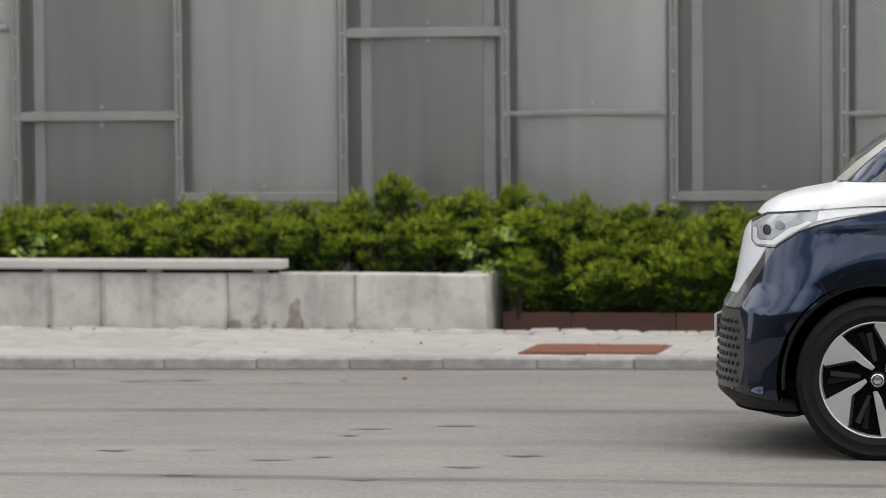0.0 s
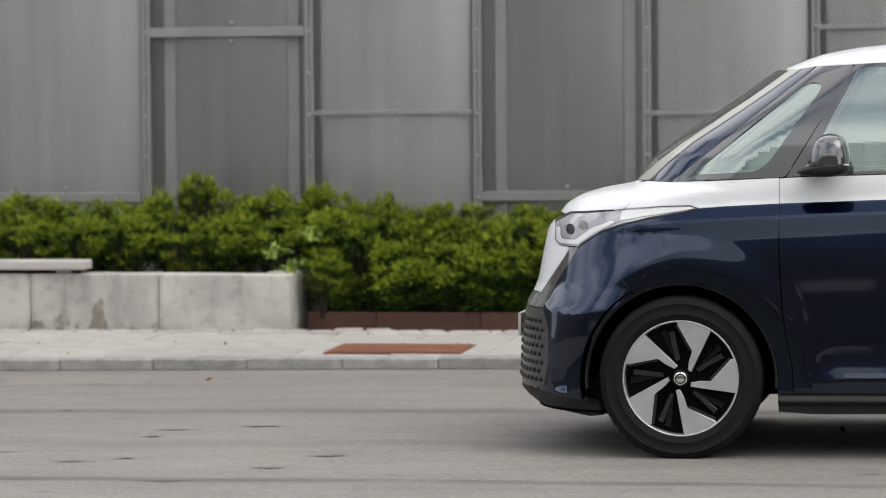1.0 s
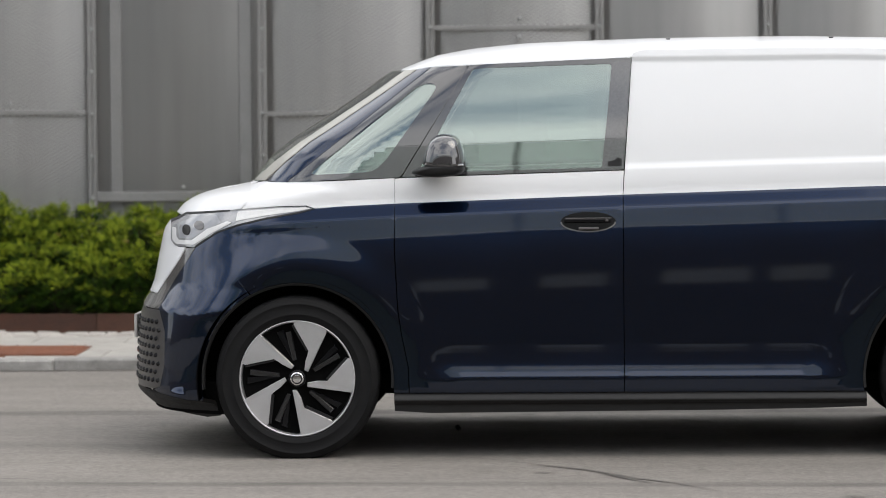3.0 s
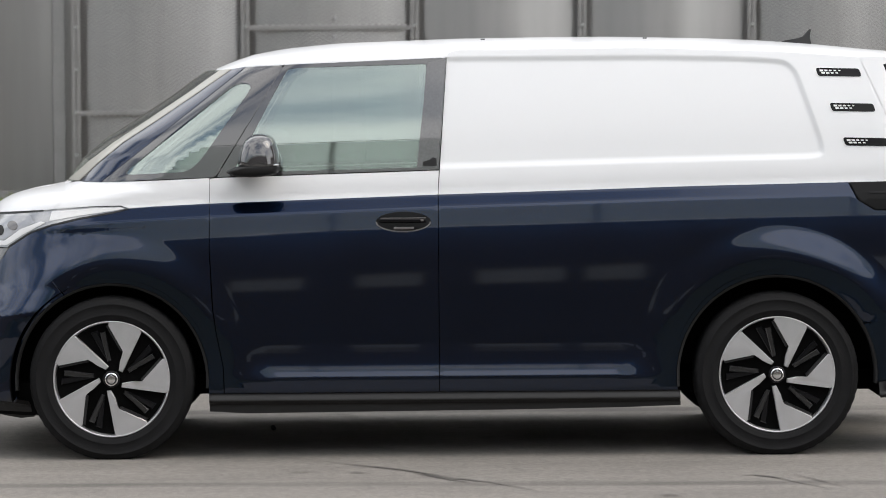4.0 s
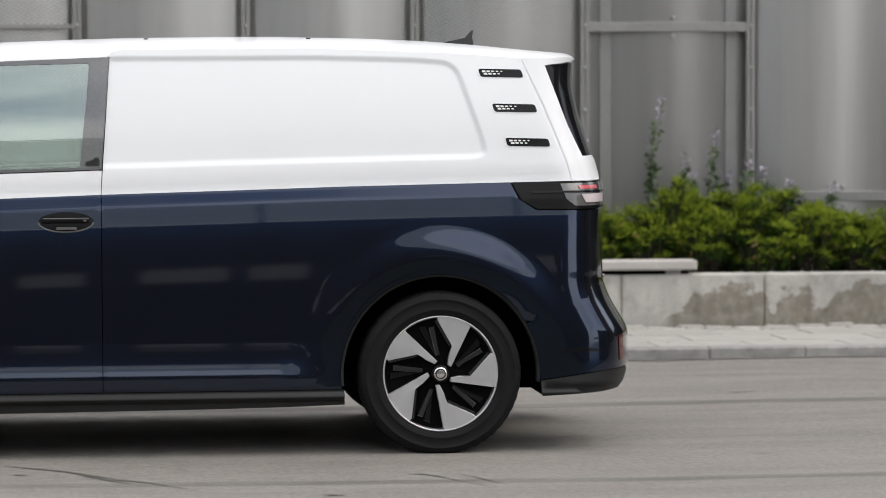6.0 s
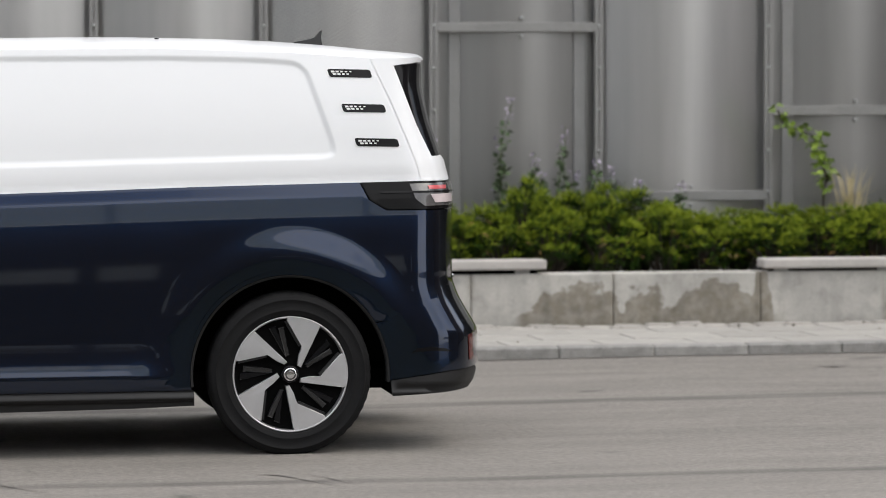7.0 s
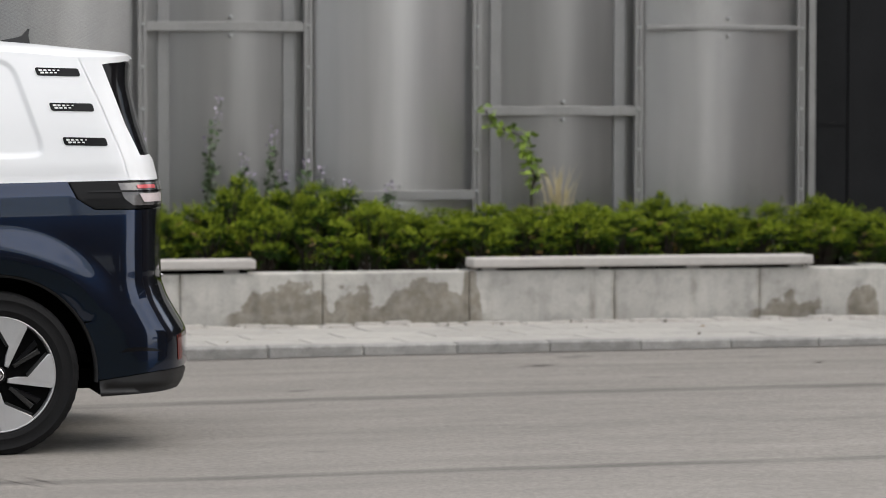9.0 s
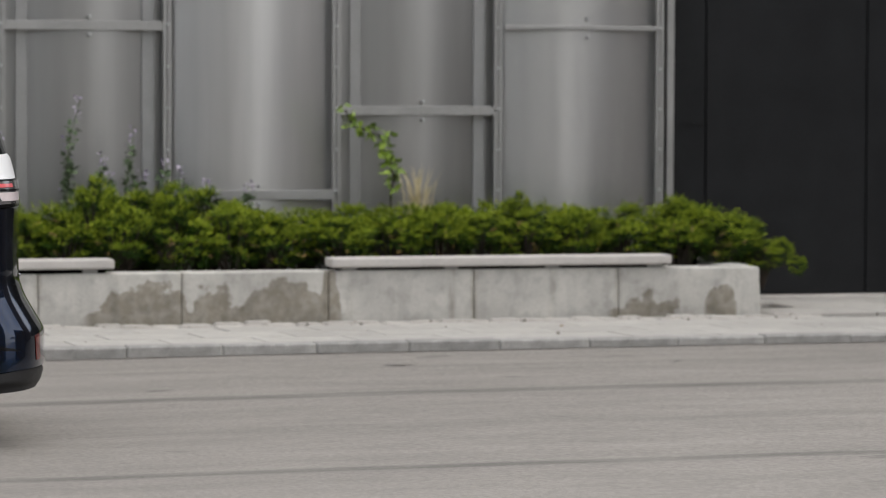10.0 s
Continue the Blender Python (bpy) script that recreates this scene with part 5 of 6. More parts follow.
def build_wheel(m):
    w = new("wheel")
    w.parent = van
    w.matrix_basis = m
    bm = bmesh.new()
    n = 144
    rings = []
    for r, o, notch in ((0.258, 0.03, 0), (0.262, 0.014, 0), (0.272, 0.006, 0), (0.285, 0.003, 0), (0.288, 0.0, 0), (0.292, 0.0, 0), (0.295, 0.0025, 0), (0.315, 0.0, 0), (0.332, 0.001, 0), (0.334, -0.0015, 0), (0.338, -0.001, 0), (0.340, 0.003, 0), (0.348, 0.008, 0), (0.357, 0.013, 0.0025), (0.3645, 0.022, 0.004), (0.368, 0.034, 0.004),
                        (0.370, 0.06, 0), (0.3705, 0.118, 0), (0.370, 0.175, 0), (0.3645, 0.21, 0), (0.35, 0.222, 0), (0.30, 0.228, 0), (0.262, 0.215, 0)):
        rings.append([bm.verts.new(((r - notch * (k % 3 == 0)) * math.cos(2 * math.pi * k / n), o, (r - notch * (k % 3 == 0)) * math.sin(2 * math.pi * k / n))) for k in range(n)])
    for a, c in zip(rings, rings[1:]):
        for k in range(n):
            bm.faces.new((a[k], a[(k + 1) % n], c[(k + 1) % n], c[k]))
    for v in bm.verts:
        v.co.z = max(v.co.z, -0.361)
    part("tyre", bm, M_rubber, w, "black rubber tyre", smooth=True)
    rim = bmesh.new()
    lathe(rim, [(0.262, 0.03), (0.2625, 0.014), (0.260, 0.010), (0.256, 0.010), (0.253, 0.014), (0.250, 0.04), (0.246, 0.10), (0.22, 0.2)], 96)
    rim_ob = part("rim", rim, M_silver, w, "silver and black alloy rim", smooth=True)
    dish = bmesh.new()
    lathe(dish, [(0.248, 0.045), (0.215, 0.046), (0.12, 0.050), (0.06, 0.040), (0.0005, 0.036)], 64)
    part("dish", dish, M_dark_inner, rim_ob, "glossy black wheel dish", smooth=True)
    spoke = [(-0.022, -0.053), (-0.004, -0.050), (0.016, -0.088), (0.029, -0.134), (0.153, -0.188)]
    spoke += [(0.2555 * math.cos(radians(d)), 0.2555 * math.sin(radians(d))) for d in np.linspace(-51.5, -86.5, 8)]
    spoke += [(0.012, -0.240)]
    shade = [(0.029, -0.134), (0.153, -0.188), (0.158, -0.178), (0.040, -0.124)]
    rib1 = [(-0.048, -0.072), (-0.076, -0.212), (-0.046, -0.224), (-0.030, -0.078)]
    rib2 = [(0.050, -0.066), (0.146, -0.158), (0.164, -0.138), (0.060, -0.050)]
    for k in range(5):
        for nm, outl, d0, d1, mt in (("spoke", spoke, 0.012, 0.046, M_silver), ("spoke_edge", shade, 0.022, 0.046, M_black_plastic), ("rib", rib1, 0.034, 0.048, M_black_gloss), ("rib", rib2, 0.026, 0.048, M_rib)):
            bm = bmesh.new()
            ca, sa = math.cos(radians(72 * k)), math.sin(radians(72 * k))
            extrude_outline(bm, outl, d1 - d0, lambda u, v, q: (u * ca - v * sa, d0 + q + 0.10 * max(0.0, 0.12 - math.hypot(u, v)) * 0.3, u * sa + v * ca))
            if nm in ("spoke", "rib"):
                bmesh.ops.bevel(bm, geom=[e for e in bm.edges if all(v.co.y < d0 + 0.0045 for v in e.verts)], offset=0.0025 if nm == "spoke" else 0.004, segments=1, affect="EDGES")
            part(nm, bm, mt, rim_ob)
        bm = bmesh.new()
        ca, sa = math.cos(radians(72 * k - 58)), math.sin(radians(72 * k - 58))
        extrude_outline(bm, [(0.205, -0.012), (0.225, -0.014), (0.226, 0.004), (0.208, 0.006)], 0.006, lambda u, v, q: (u * ca - v * sa, 0.030 + q, u * sa + v * ca))
        part("balance_weight", bm, M_chrome, rim_ob)
    cap = bmesh.new()
    lathe(cap, [(0.040, 0.03), (0.039, 0.012), (0.034, 0.008), (0.030, 0.009)], 32)
    part("hub", cap, M_black_gloss, rim_ob, smooth=True)
    cap = bmesh.new()
    lathe(cap, [(0.031, 0.012), (0.030, 0.005), (0.026, 0.003), (0.0005, 0.003)], 32)
    hubcap = part("hub_cap", cap, M_chrome, rim_ob, "silver hub cap with a plain round badge", smooth=True)
    badge = bmesh.new()
    lathe(badge, [(0.024, 0.0028), (0.023, 0.0008), (0.019, 0.0008), (0.018, 0.0028)], 32)
    part("badge", badge, M_black_plastic, rim_ob)
    return w


wheel = build_wheel(pose(0, -0.972, HUB_Z + 0.006))
for m in (pose(BASE, -0.972, HUB_Z + 0.003), pose(0, 0.972, HUB_Z + 0.006, 0, 0, 180), pose(BASE, 0.972, HUB_Z + 0.003, 0, 0, 180)):
    copy_thing(wheel, m)
for hx in (0, BASE):
    for side in (-1, 1):
        bm = bmesh.new()
        lathe(bm, [(0.0005, 0.0), (0.17, 0.0), (0.17, 0.025), (0.0005, 0.025)], 40)
        part("brake_disc", bm, M_grey_trim, van).matrix_basis = pose(hx, side * 0.85 - 0.012, HUB_Z + 0.014)
part("axle", new_box(-0.05, 0.05, -0.84, 0.84, HUB_Z, HUB_Z + 0.06, 0.01), M_dark_inner, van)
part("axle", new_box(BASE - 0.05, BASE + 0.05, -0.84, 0.84, HUB_Z, HUB_Z + 0.06, 0.01), M_dark_inner, van)
FLOWERS = [(4.0, 1.57, 0.12), (4.07, 1.3, -0.06), (4.44, 1.36, 0.05), (4.25, 1.18, 0.03), (4.8, 1.08, 0.03), (5.0, 0.99, 0.02), (4.58, 1.05, -0.03), (4.7, 1.13, 0.02), (4.35, 1.08, -0.05), (3.56, 1.32, 0.0), (4.9, 1.0, -0.04), (5.3, 0.96, 0.02)]
VINE = [(6.02, 1.47), (6.08, 1.36), (6.2, 1.32), (6.31, 1.28), (6.29, 1.19), (6.36, 1.13), (6.36, 1.05), (6.39, 0.99), (6.36, 0.9)]
DRY = (6.53, 1.07)
WEEDS = [(-4.7, 0.6, 0.12), (-4.58, 0.5, 0.1), (-7.73, 0.68, 0.1), (-7.82, 0.57, 0.1), (-4.42, 0.72, 0.1)]
# ---------------------------------------------------------------- planting
def spray(bm, p, d, length, rnd, leaf=0.022, step=0.010):
    """A flat twig of narrow leaves, all of one piece."""
    d = d.normalized()
    side = d.cross(Vector((rnd.uniform(-1, 1), rnd.uniform(-1, 1), rnd.uniform(0.2, 1)))).normalized()
    up = side.cross(d)
    n = max(4, int(length / step))
    base = []
    for i in range(n + 1):
        t = i / n
        base.append(bm.verts.new(p + d * (length * t) + Vector((0, 0, -0.25 * length * t * t)) + up * rnd.uniform(-0.004, 0.004)))
    for i in range(n):
        f = (1.0 - 0.55 * i / n) * leaf
        for s in (-1, 1):
            tip = base[i + 1].co + side * (s * f * rnd.uniform(0.7, 1.1)) + d * (f * 0.75) + up * rnd.uniform(-0.3, 0.5) * f
            bm.faces.new((base[i], base[i + 1], bm.verts.new(tip)))


def shrub_meshes(k, lit_tip_share=1.0):
    rnd = random.Random(40 + k)
    bm = bmesh.new()
    lumps = []
    for _ in range(30):
        d = Vector((rnd.gauss(0, 1), rnd.gauss(0, 1), rnd.gauss(0.2, 0.9))).normalized()
        lumps.append((Vector((d.x * 0.25, d.y * 0.2, 0.27 + d.z * 0.24)), rnd.uniform(0.05, 0.095), rnd.random()))
    lumps.append((Vector((0, 0, 0.2)), 0.2, 0.0))
    for i in range(2100):
        c, r, ripe = lumps[rnd.randrange(len(lumps))]
        d = Vector((rnd.gauss(0, 1), rnd.gauss(0, 1), rnd.gauss(0.35, 0.9))).normalized()
        p = c + d * (r * rnd.uniform(0.45, 0.85))
        if p.z < -0.05:
            continue
        way = d + Vector((rnd.uniform(-0.6, 0.6), rnd.uniform(-0.6, 0.6), rnd.uniform(0.0, 0.8)))
        before = len(bm.faces)
        spray(bm, p, way, rnd.uniform(0.045, 0.08), rnd, 0.0105, 0.006)
        # Upward-facing sprays take the lighter tip colour, which paints light from above.
        if d.z + rnd.uniform(-0.25, 0.25) > 0.54 - 0.75 * ripe and r < 0.15 and rnd.random() < lit_tip_share:
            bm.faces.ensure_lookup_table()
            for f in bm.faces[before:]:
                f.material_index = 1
    # tufts of longer shoots that break the outline
    for i in range(16):
        d = Vector((rnd.gauss(0, 0.8), rnd.gauss(0, 0.8), rnd.uniform(0.2, 1.2))).normalized()
        at = Vector((d.x * 0.29, d.y * 0.23, 0.27 + d.z * 0.27))
        for _ in range(7):
            before = len(bm.faces)
            p = at + Vector((rnd.gauss(0, 0.022), rnd.gauss(0, 0.022), rnd.gauss(0, 0.02)))
            spray(bm, p, d + Vector((rnd.uniform(-0.6, 0.6), rnd.uniform(-0.6, 0.6), rnd.uniform(0.2, 0.7))), rnd.uniform(0.05, 0.1), rnd, 0.0115, 0.006)
            bm.faces.ensure_lookup_table()
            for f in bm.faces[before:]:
                f.material_index = 1 if lit_tip_share > 0.5 else 0
    me = bpy.data.meshes.new("foliage")
    bm.to_mesh(me)
    bm.free()
    me.materials.append(M_leaf_shade)
    me.materials.append(M_leaf_lit)
    bs = bmesh.new()
    for c, r, ripe in lumps:
        tube(bs, [Vector((0, 0, -0.3)), c * 0.5 + Vector((0, 0, -0.05)), c], [0.012, 0.009, 0.004], 5)
    ms = to_mesh("woody_stem", bs, M_stem)
    return me, ms


# Last mesh is mostly dark leaves, painting the shade at the hedge foot.
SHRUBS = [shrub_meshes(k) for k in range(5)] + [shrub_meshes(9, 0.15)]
TOPS_X = [-11, -8.2, -7.88, -7.61, -7.23, -6.9, -6.45, -6.24, -5.96, -5.71, -5.47, -5.29, -5.11, -4.83, -4.45, -4.27, -4.0, -3.84, -3.59, -3.41, -3.14, -2.83, -1.5,
          1.5, 3.71, 3.92, 4.14, 4.32, 4.67, 4.99, 5.15, 5.39, 5.55, 5.87, 6.2, 6.57, 6.82, 7.19, 7.49, 7.7, 7.98, 8.36, 8.64, 8.9, 9.08]
TOPS_Z = [0.93, 0.88, 0.92, 0.90, 0.93, 0.92, 0.94, 0.93, 0.93, 1.0, 1.0, 1.03, 0.99, 0.97, 0.97, 0.92, 0.91, 0.88, 0.86, 0.84, 0.88, 0.9, 0.92,
          0.92, 0.88, 0.88, 0.95, 0.92, 0.95, 0.91, 0.85, 0.82, 0.78, 0.79, 0.83, 0.84, 0.82, 0.84, 0.84, 0.81, 0.81, 0.83, 0.8, 0.68, 0.5]
rnd = random.Random(11)


def shrub(x, y, top, low, wide=1.0, overhang=False, shaded=False):
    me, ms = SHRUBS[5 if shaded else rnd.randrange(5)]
    tall = (top - low) / 0.62
    s = thing("shrub", pose(x, y, low + 0.02, 0, 0, 0 if overhang else rnd.uniform(0, 360)) @ Matrix.Diagonal((wide, wide, tall, 1)), "dense dark green yew shrub with lighter yellow-green tips", "shrub", "shrubs of the hedge")
    share("foliage", me, s, Matrix.Identity(4))
    if overhang:
        bs = bmesh.new()
        tube(bs, [Vector((0, 0, 0.3)), Vector((-0.35, 0.3, 0.25)), Vector((-1.2, 0.9, 0.05))], [0.012, 0.02, 0.03], 5)
        part("branch", bs, M_stem, s)
    else:
        share("woody_stem", ms, s, Matrix.Identity(4))


x = -10.2
while x < 8.75:
    top = float(np.interp(x, TOPS_X, TOPS_Z))
    low = 0.36
    in_bed = -4.35 < x < 2.5
    if not in_bed or x < -2.0 or x > 1.6:
        shrub(x + rnd.uniform(-0.05, 0.05), 22.98 + rnd.uniform(-0.05, 0.05), top + rnd.uniform(-0.03, 0.03), low, rnd.uniform(0.95, 1.1))
        if in_bed:
            shrub(x + rnd.uniform(-0.06, 0.06), 22.74 + rnd.uniform(-0.04, 0.04), top - 0.1 + rnd.uniform(-0.05, 0.03), 0.17, rnd.uniform(0.85, 1.0))
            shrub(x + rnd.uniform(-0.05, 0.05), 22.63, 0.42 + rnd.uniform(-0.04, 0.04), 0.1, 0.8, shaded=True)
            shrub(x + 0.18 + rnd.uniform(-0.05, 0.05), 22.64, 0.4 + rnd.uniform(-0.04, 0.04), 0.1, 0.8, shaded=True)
            shrub(x + 0.17 + rnd.uniform(-0.06, 0.06), 22.66 + rnd.uniform(-0.03, 0.03), 0.62 + rnd.uniform(-0.06, 0.06), 0.12, rnd.uniform(0.85, 1.0))
        else:
            shrub(x + 0.15 + rnd.uniform(-0.06, 0.06), 22.72 + rnd.uniform(-0.04, 0.04), min(top - 0.06, 0.82) + rnd.uniform(-0.05, 0.04), low, rnd.uniform(0.75, 0.9))
    x += 0.36
for sx, sy, st, sl, sw in ((8.9, 22.95, 0.72, 0.34, 0.75), (9.0, 22.75, 0.56, 0.30, 0.55), (9.12, 22.7, 0.56, 0.36, 0.3), (9.2, 22.6, 0.44, 0.28, 0.25), (-5.29, 22.8, 1.1, 0.6, 0.5), (-4.45, 22.85, 1.04, 0.6, 0.42), (-4.0, 22.85, 0.98, 0.6, 0.3),
                           (-3.59, 22.85, 0.9, 0.6, 0.35), (4.14, 22.75, 1.03, 0.55, 0.5), (4.68, 22.8, 0.98, 0.5, 0.5), (7.19, 22.85, 0.9, 0.6, 0.28), (8.36, 22.85, 0.88, 0.55, 0.4), (-4.36, 22.46, 0.6, 0.24, 0.55), (-4.3, 22.64, 0.45, 0.1, 0.7)):
    shrub(sx, sy, st, sl, sw, sx > 9.1)

# rusty and dead sprigs in the hedge
rs = random.Random(3)
bm = bmesh.new()
for _ in range(110):
    px = rs.choice((rs.uniform(-9, -2.7), rs.uniform(3.6, 9)))
    tz = float(np.interp(px, TOPS_X, TOPS_Z))
    spray(bm, Vector((px, rs.uniform(22.35, 22.55), rs.uniform(0.45, tz - 0.12))), Vector((rs.uniform(-1, 1), -0.7, rs.uniform(-0.2, 0.8))), rs.uniform(0.05, 0.08), rs, 0.013)
me = bpy.data.meshes.new("dead_sprigs")
bm.to_mesh(me)
bm.free()
me.materials.append(M_leaf_brown)
tagged(new("dead_sprigs", me), "brown dead sprigs scattered in the green hedge", "sprigs", kind="stuff")


def leaf(bm, p, d, size, rnd):
    d = d.normalized()
    s = d.cross(Vector((rnd.uniform(-1, 1), rnd.uniform(-1, 1), 1))).normalized()
    n = s.cross(d)
    q = [p, p + d * size * 0.4 + s * size * 0.34 + n * size * 0.06, p + d * size, p + d * size * 0.4 - s * size * 0.34 + n * size * 0.06]
    bm.faces.new([bm.verts.new(v) for v in q])


def flower_stalk(x, y, z0, z1, lean, seed):
    rnd = random.Random(seed)
    f = thing("flower", pose(x, y, z0), "tall thin mauve flower stalk behind the hedge", "flower", "flowers behind the hedge")
    h = z1 - z0
    pts = [Vector((lean * t * t + 0.012 * math.sin(7 * t + seed), 0.01 * math.sin(5 * t), h * t)) for t in [i / 10 for i in range(11)]]
    bm = bmesh.new()
    tube(bm, pts, [0.006 - 0.0004 * i for i in range(11)], 5)
    part("stalk", bm, M_stem_green, f)
    bl, bf = bmesh.new(), bmesh.new()
    for i in range(130):
        t = rnd.random()
        p = Vector((lean * t * t, 0, h * t)) + Vector((rnd.uniform(-1, 1), rnd.uniform(-1, 1), 0)) * 0.03
        d = Vector((rnd.uniform(-1, 1), rnd.uniform(-1, 1), rnd.uniform(-0.2, 0.9)))
        if t > 0.82 or rnd.random() < 0.09:
            leaf(bf, p, d, rnd.uniform(0.018, 0.032), rnd)
        else:
            leaf(bl, p, d, rnd.uniform(0.035, 0.065), rnd)
    part("foliage", bl, M_leaf_grey, f)
    part("blossom", bf, M_flower, f, "small mauve blossoms")


M_stem_green = mat("green_stem", (0.09, 0.12, 0.05), 0.7, var=0.2, bump=0)
M_leaf_grey = mat("grey_green_leaf", (0.075, 0.115, 0.05), 0.7, var=0.3, bump=0, island=0.35)
for i, (fx, ftop, lean) in enumerate(FLOWERS):
    flower_stalk(fx, 23.2, 0.55, ftop, lean, i)


def climber():
    rnd = random.Random(21)
    v = thing("climbing_shoot", pose(VINE[-1][0], 23.25, 0.5), "bright green climbing shoot leaning on the cladding", "shoot")
    x0 = VINE[-1][0]
    pts = [Vector((0, 0, 0))] + [Vector((px - x0, 0.02 * math.sin(3 * k), pz - 0.5)) for k, (px, pz) in enumerate(VINE[::-1])]
    bm = bmesh.new()
    tube(bm, pts, [0.008] * len(pts), 5)
    part("stem", bm, M_stem, v)
    bl = bmesh.new()
    for a, c in zip(pts[1:], pts[2:]):
        for _ in range(17):
            p = a.lerp(c, rnd.random()) + Vector((rnd.uniform(-1, 1), rnd.uniform(-1, 1), rnd.uniform(-1, 1))) * 0.05
            leaf(bl, p, Vector((rnd.uniform(-1, 1), rnd.uniform(-1, 0.2), rnd.uniform(-0.8, 0.6))), rnd.uniform(0.045, 0.085), rnd)
    part("foliage", bl, M_vine, v)


climber()


def tuft(x, y, z0, h, n, material, name, label, cat, spread=0.12, size=0.0):
    rnd = random.Random(int(x * 100))
    bm = bmesh.new()
    for _ in range(n):
        top = Vector((rnd.gauss(0, spread), rnd.gauss(0, spread * 0.5), h * rnd.uniform(0.3, 1)))
        b = Vector((rnd.gauss(0, 0.03), rnd.gauss(0, 0.03), 0))
        s = Vector((0.003, 0.002, 0))
        mid = b.lerp(top, 0.6) + Vector((0, 0, 0.15 * h))
        bm.faces.new([bm.verts.new(q) for q in (b - s, b + s, mid + s, mid - s)])
        if size:
            leaf(bm, mid, top - mid, (top - mid).length + size, rnd)
        else:
            bm.faces.new([bm.verts.new(q) for q in (mid - s, mid + s, top)])
    solid(name, bm, material, label, cat, m=pose(x, y, z0))


tuft(DRY[0], 23.15, 0.6, DRY[1] - 0.56, 80, M_dry, "dry_grass_tuft", "pale dry grass tuft behind the hedge", "grass", 0.1)
for wx, wz, wh in WEEDS:
    tuft(wx, 22.38, wz - 0.08, wh, 20, M_vine, "weed", "light green leafy weed growing in the hedge", "weed", 0.06, 0.006)
# ---------------------------------------------------------------- the far side of the street, behind the camera: unseen, there for reflections
# Added dark ground, never in view; it darkens the van's lower reflections.
bm = bmesh.new()
vg = [[bm.verts.new((x, y, z)) for x in (-90, -40, -20, -10, 0, 10, 20, 40, 90)] for y, z in ((-16.0, 0.03), (10.9, 0.03), (11.02, -0.12))]
for r0, r1 in zip(vg, vg[1:]):
    for k in range(8):
        bm.faces.new((r0[k], r0[k + 1], r1[k + 1], r1[k]))
solid("verge", bm, M_unseen_ground, "unseen dark ground added to darken reflections low on the van", "verge", "structure")
opp = thing("opposite_building", pose(0, -16, 0), "low brown-grey building across the street with pale openings", "building", kind="structure")
part("wall", new_box(-45, 16, -0.4, 0.0, -0.2, 6.9), M_opposite, opp)
part("roof_edge", new_box(-45, 16, -0.5, 0.15, 6.9, 7.1, 0.02), M_opposite, opp)
for x0, x1 in ((-13, -11.6), (-9.2, -8.2), (-5.6, -4.6), (-2.44, -1.44), (-0.71, 0.18), (0.95, 2.14), (2.42, 3.23), (6.0, 7.0), (9.5, 10.5)):
    part("window", new_box(x0, x1, 0.002, 0.03, 1.74, 2.2, 0.01), M_pane, opp, "pale window panel")
fence = thing("mesh_fence", pose(0, -15.9, 7.1), "tall green mesh fence with steel posts on a roof", "fence", kind="structure")
for k in range(16):
    part("fence_post", new_box(-42 + 3.7 * k, -41.92 + 3.7 * k, -0.04, 0.04, 0.0, 2.2, 0.01), M_steel, fence)
part("fence_rail", new_box(-42, 13.6, 0.045, 0.085, 2.14, 2.2, 0.01), M_steel, fence)
for k in range(15):
    part("mesh_panel", new_box(-41.92 + 3.7 * k, -38.3 + 3.7 * k, -0.006, 0.006, 0.1, 2.1), M_mesh_green, fence)
# Added block out of view; keeps bright sky out of the tail's reflections.
side_b = thing("side_building", pose(17, 2, 0), "unseen low dark block added to darken reflections in the van's tail", "building", kind="structure")
part("wall", new_box(0.0, 10.0, 0.0, 10.5, -0.2, 4.6), M_opposite, side_b)
part("roof_edge", new_box(-0.12, 10.1, -0.12, 10.6, 4.6, 4.8, 0.02), M_opposite, side_b)
# Added tall wall out of view, against a bright streak on the tail.
far_b = thing("far_building", pose(20, 12.7, 0), "unseen tall dark wall added to darken reflections in the van's tail", "building", kind="structure")
part("wall", new_box(0.0, 0.4, 0, 7.3, -0.2, 14.0), M_opposite, far_b)
# Added wall out of view; hides the left horizon from the van's reflections.
end_b = thing("end_building", pose(-28, 0, 0), "unseen low dark wall added to darken the van's reflections on the left", "building", kind="structure")
part("wall", new_box(-0.4, 0.0, -15, 19, -0.2, 4.5), M_opposite, end_b)
# ---------------------------------------------------------------- kerb stones, slabs, cobbles
rp = random.Random(8)
kerb_me = [to_mesh("kerb_stone", new_box(0.0015, ln - 0.0015, 0.0, 0.15, -0.26, 0.0, 0.010, 1), M_kerb) for ln in (0.585,)]
for k in range(44):
    share("kerb_stone", kerb_me[0], kerb, pose(-13.13 + 0.585 * k, KERB_Y + rp.uniform(-0.004, 0.004), WALK_Z + kerb_rise(-13.13 + 0.585 * k) + rp.uniform(-0.004, 0.003), rp.uniform(-0.5, 0.5), rp.uniform(-0.15, 0.15), 0))
slab_me = to_mesh("slab", new_box(0.006, 0.584, 0.006, 0.514, -0.05, 0.0, 0.007, 1), M_slab)
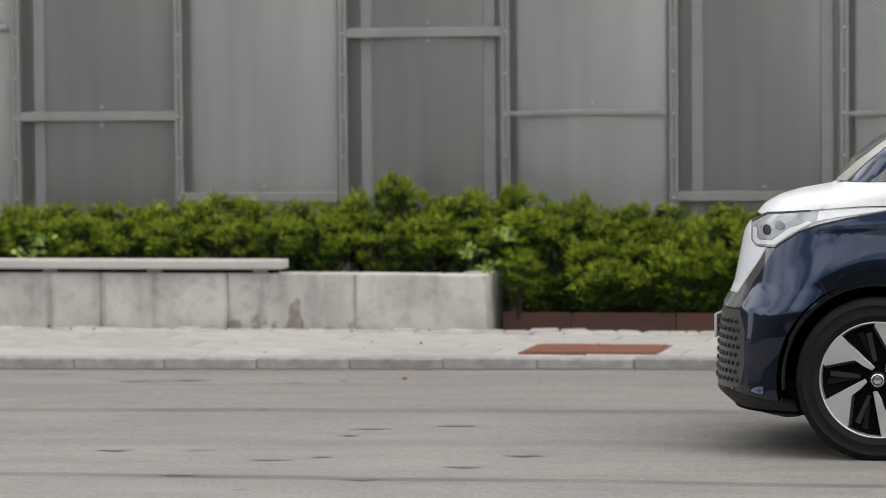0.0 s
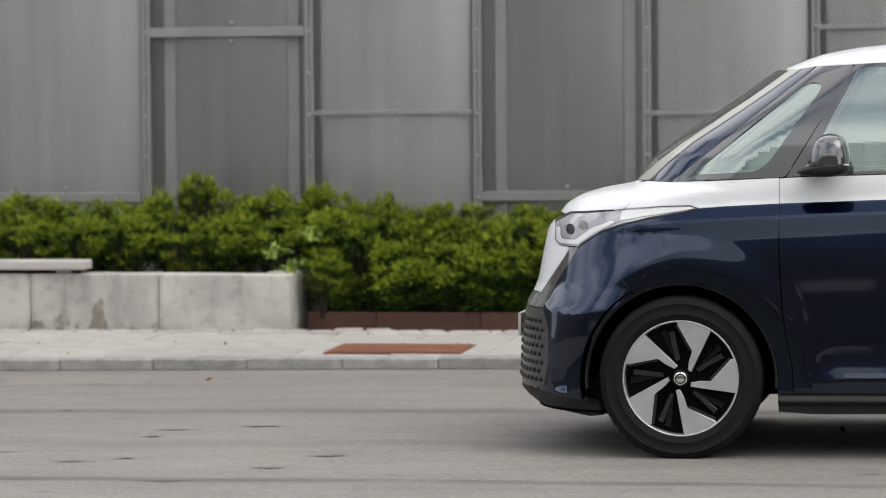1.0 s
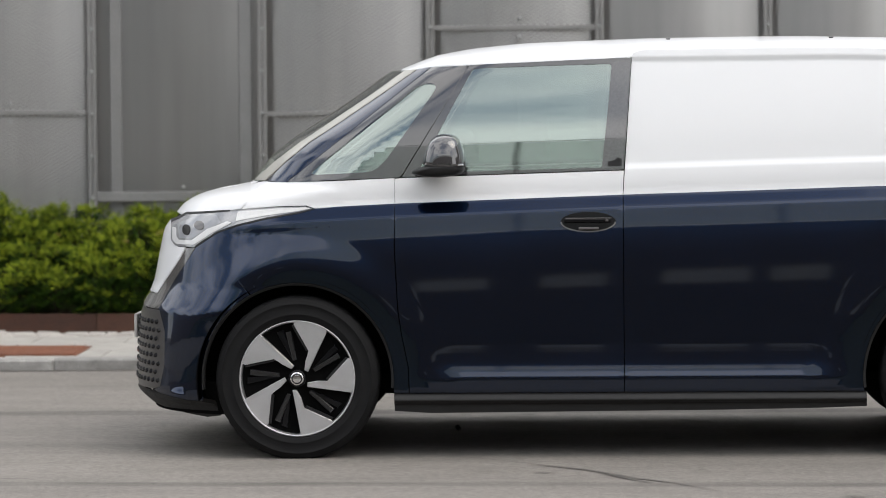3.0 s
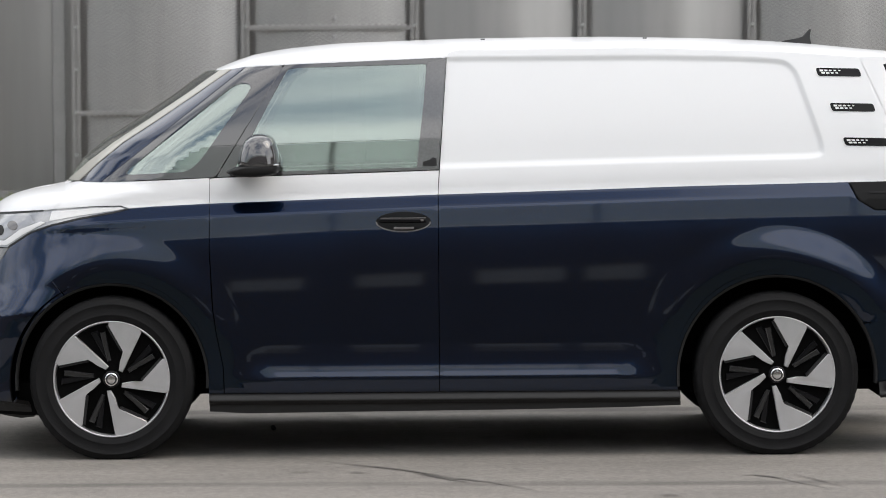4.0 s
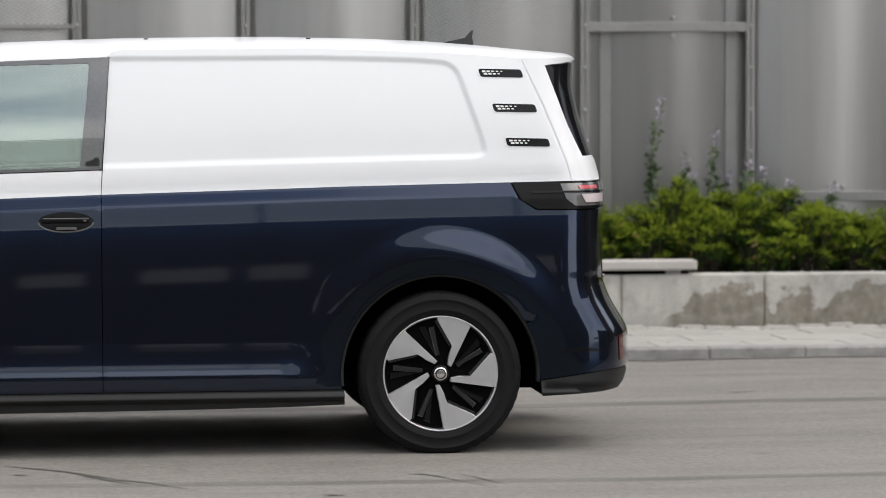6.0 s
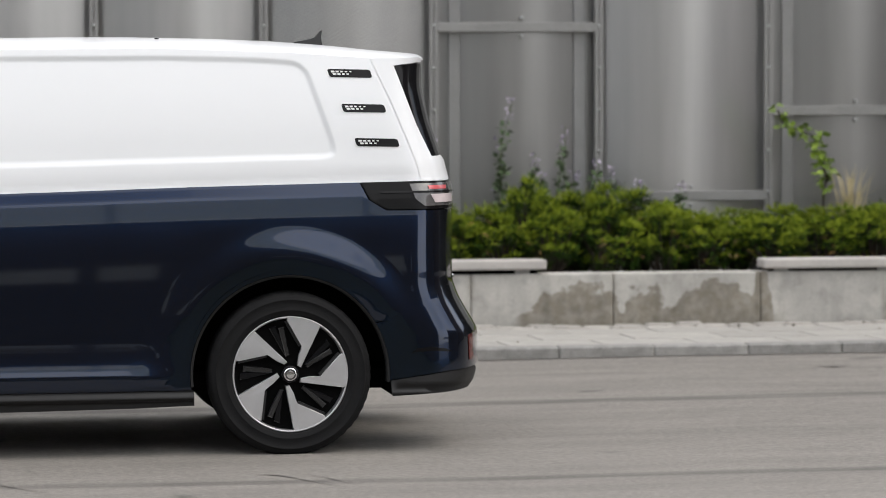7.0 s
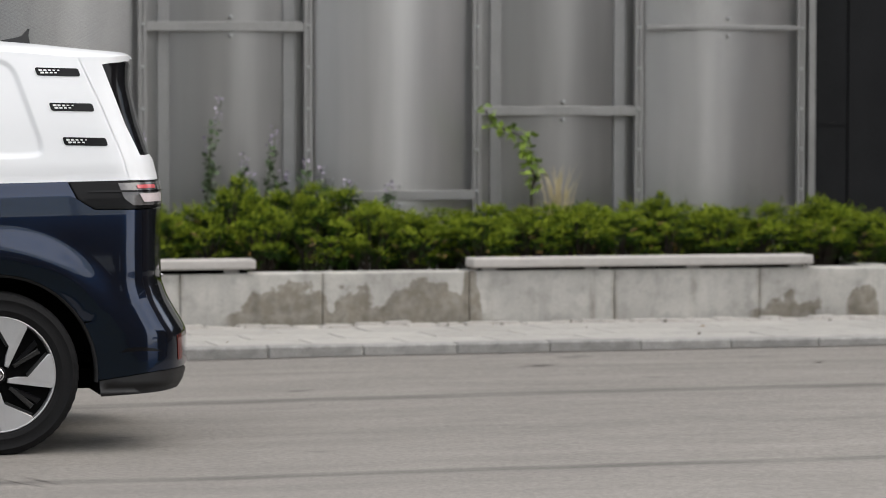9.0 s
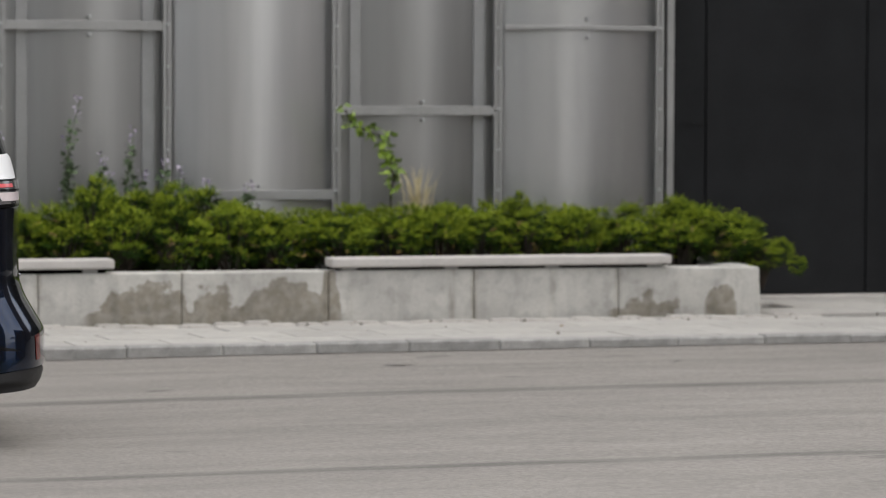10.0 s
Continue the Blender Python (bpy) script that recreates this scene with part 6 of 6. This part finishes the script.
for row in range(3):
    for k in range(36):
        x = -10.6 + 0.59 * k + (0.295 if row % 2 else 0)
        y = KERB_Y + 0.155 + 0.52 * row
        share("slab", slab_me, walk_bed, pose(x, y, WALK_Z + kerb_rise(x, y) + rp.uniform(-0.003, 0.002), -math.degrees(math.atan(kerb_rise(x) / 1.75)) + rp.uniform(-0.2, 0.2), rp.uniform(-0.2, 0.2), 0))
cob_me = [to_mesh("cobble", new_box(0.006, w - 0.006, 0.006, 0.128, -0.05, 0.0, 0.014, 1), M_cobble) for w in (0.17, 0.19, 0.21)]
for row in range(3):
    x, k = -9.4, 0
    while x < 9.0:
        pick = rp.randrange(3)
        share("cobble", cob_me[pick], walk_bed, pose(x, KERB_Y + 1.722 + 0.136 * row, WALK_Z + rp.uniform(-0.008, 0.008), rp.uniform(-2, 2), rp.uniform(-2, 2), rp.uniform(-1.5, 1.5)))
        x += (0.17, 0.19, 0.21)[pick]
big_me = to_mesh("slab", new_box(0.005, 0.795, 0.005, 0.595, -0.05, 0.0, 0.006, 1), M_slab)
for row in range(3):
    for k in range(5):
        share("slab", big_me, walk_bed, pose(8.84 + 0.8 * k + (0.4 if row % 2 else 0), 22.16 + 0.6 * row if row < 2 else 23.2, WALK_Z + rp.uniform(-0.003, 0.002) - (0.004 if row == 2 else 0), rp.uniform(-0.2, 0.2), 0, 0))
bm = bmesh.new()
bmesh.ops.create_icosphere(bm, subdivisions=2, radius=0.017)
for v in bm.verts:
    v.co *= 0.8 + 0.4 * noise.noise(v.co * 60)
solid("pebble", bm, M_black_plastic, "small dark pebble on the asphalt under the van", "pebble", m=pose(-0.633, 16.30, 0.010))
bm = bmesh.new()
leaf(bm, Vector((0, 0, 0)), Vector((1, 0.3, 0.25)), 0.05, rp)
solid("fallen_leaf", bm, M_leaf_orange, "single orange leaf lying on the road", "leaf", m=pose(-4.43, 19.21, road_z(-4.43) + 0.004))
# loose grit and fallen leaves on the footway
bm = bmesh.new()
for _ in range(60):
    gx, gy = rp.uniform(-9, 9), rp.choice((rp.uniform(20.2, 22.1), rp.uniform(21.7, 22.14)))
    gs = rp.uniform(0.004, 0.014)
    c = Vector((gx, gy, WALK_Z + kerb_rise(gx, gy) + gs * 0.3))
    bmesh.ops.create_icosphere(bm, subdivisions=1, radius=gs, matrix=Matrix.Translation(c))
tagged(new("grit", to_mesh("grit", bm, M_bed)), "loose grit on the pale pavement", "grit", kind="stuff")
bm = bmesh.new()
for _ in range(12):
    fx, fy = rp.uniform(-9, 9), rp.uniform(20.2, 22.1)
    leaf(bm, Vector((fx, fy, WALK_Z + kerb_rise(fx, fy) + 0.006)), Vector((rp.uniform(-1, 1), rp.uniform(-1, 1), 0.15)), rp.uniform(0.015, 0.03), rp)
tagged(new("fallen_leaves", to_mesh("fallen_leaves", bm, M_leaf_brown)), "brown fallen leaves on the pavement", "leaves", kind="stuff")
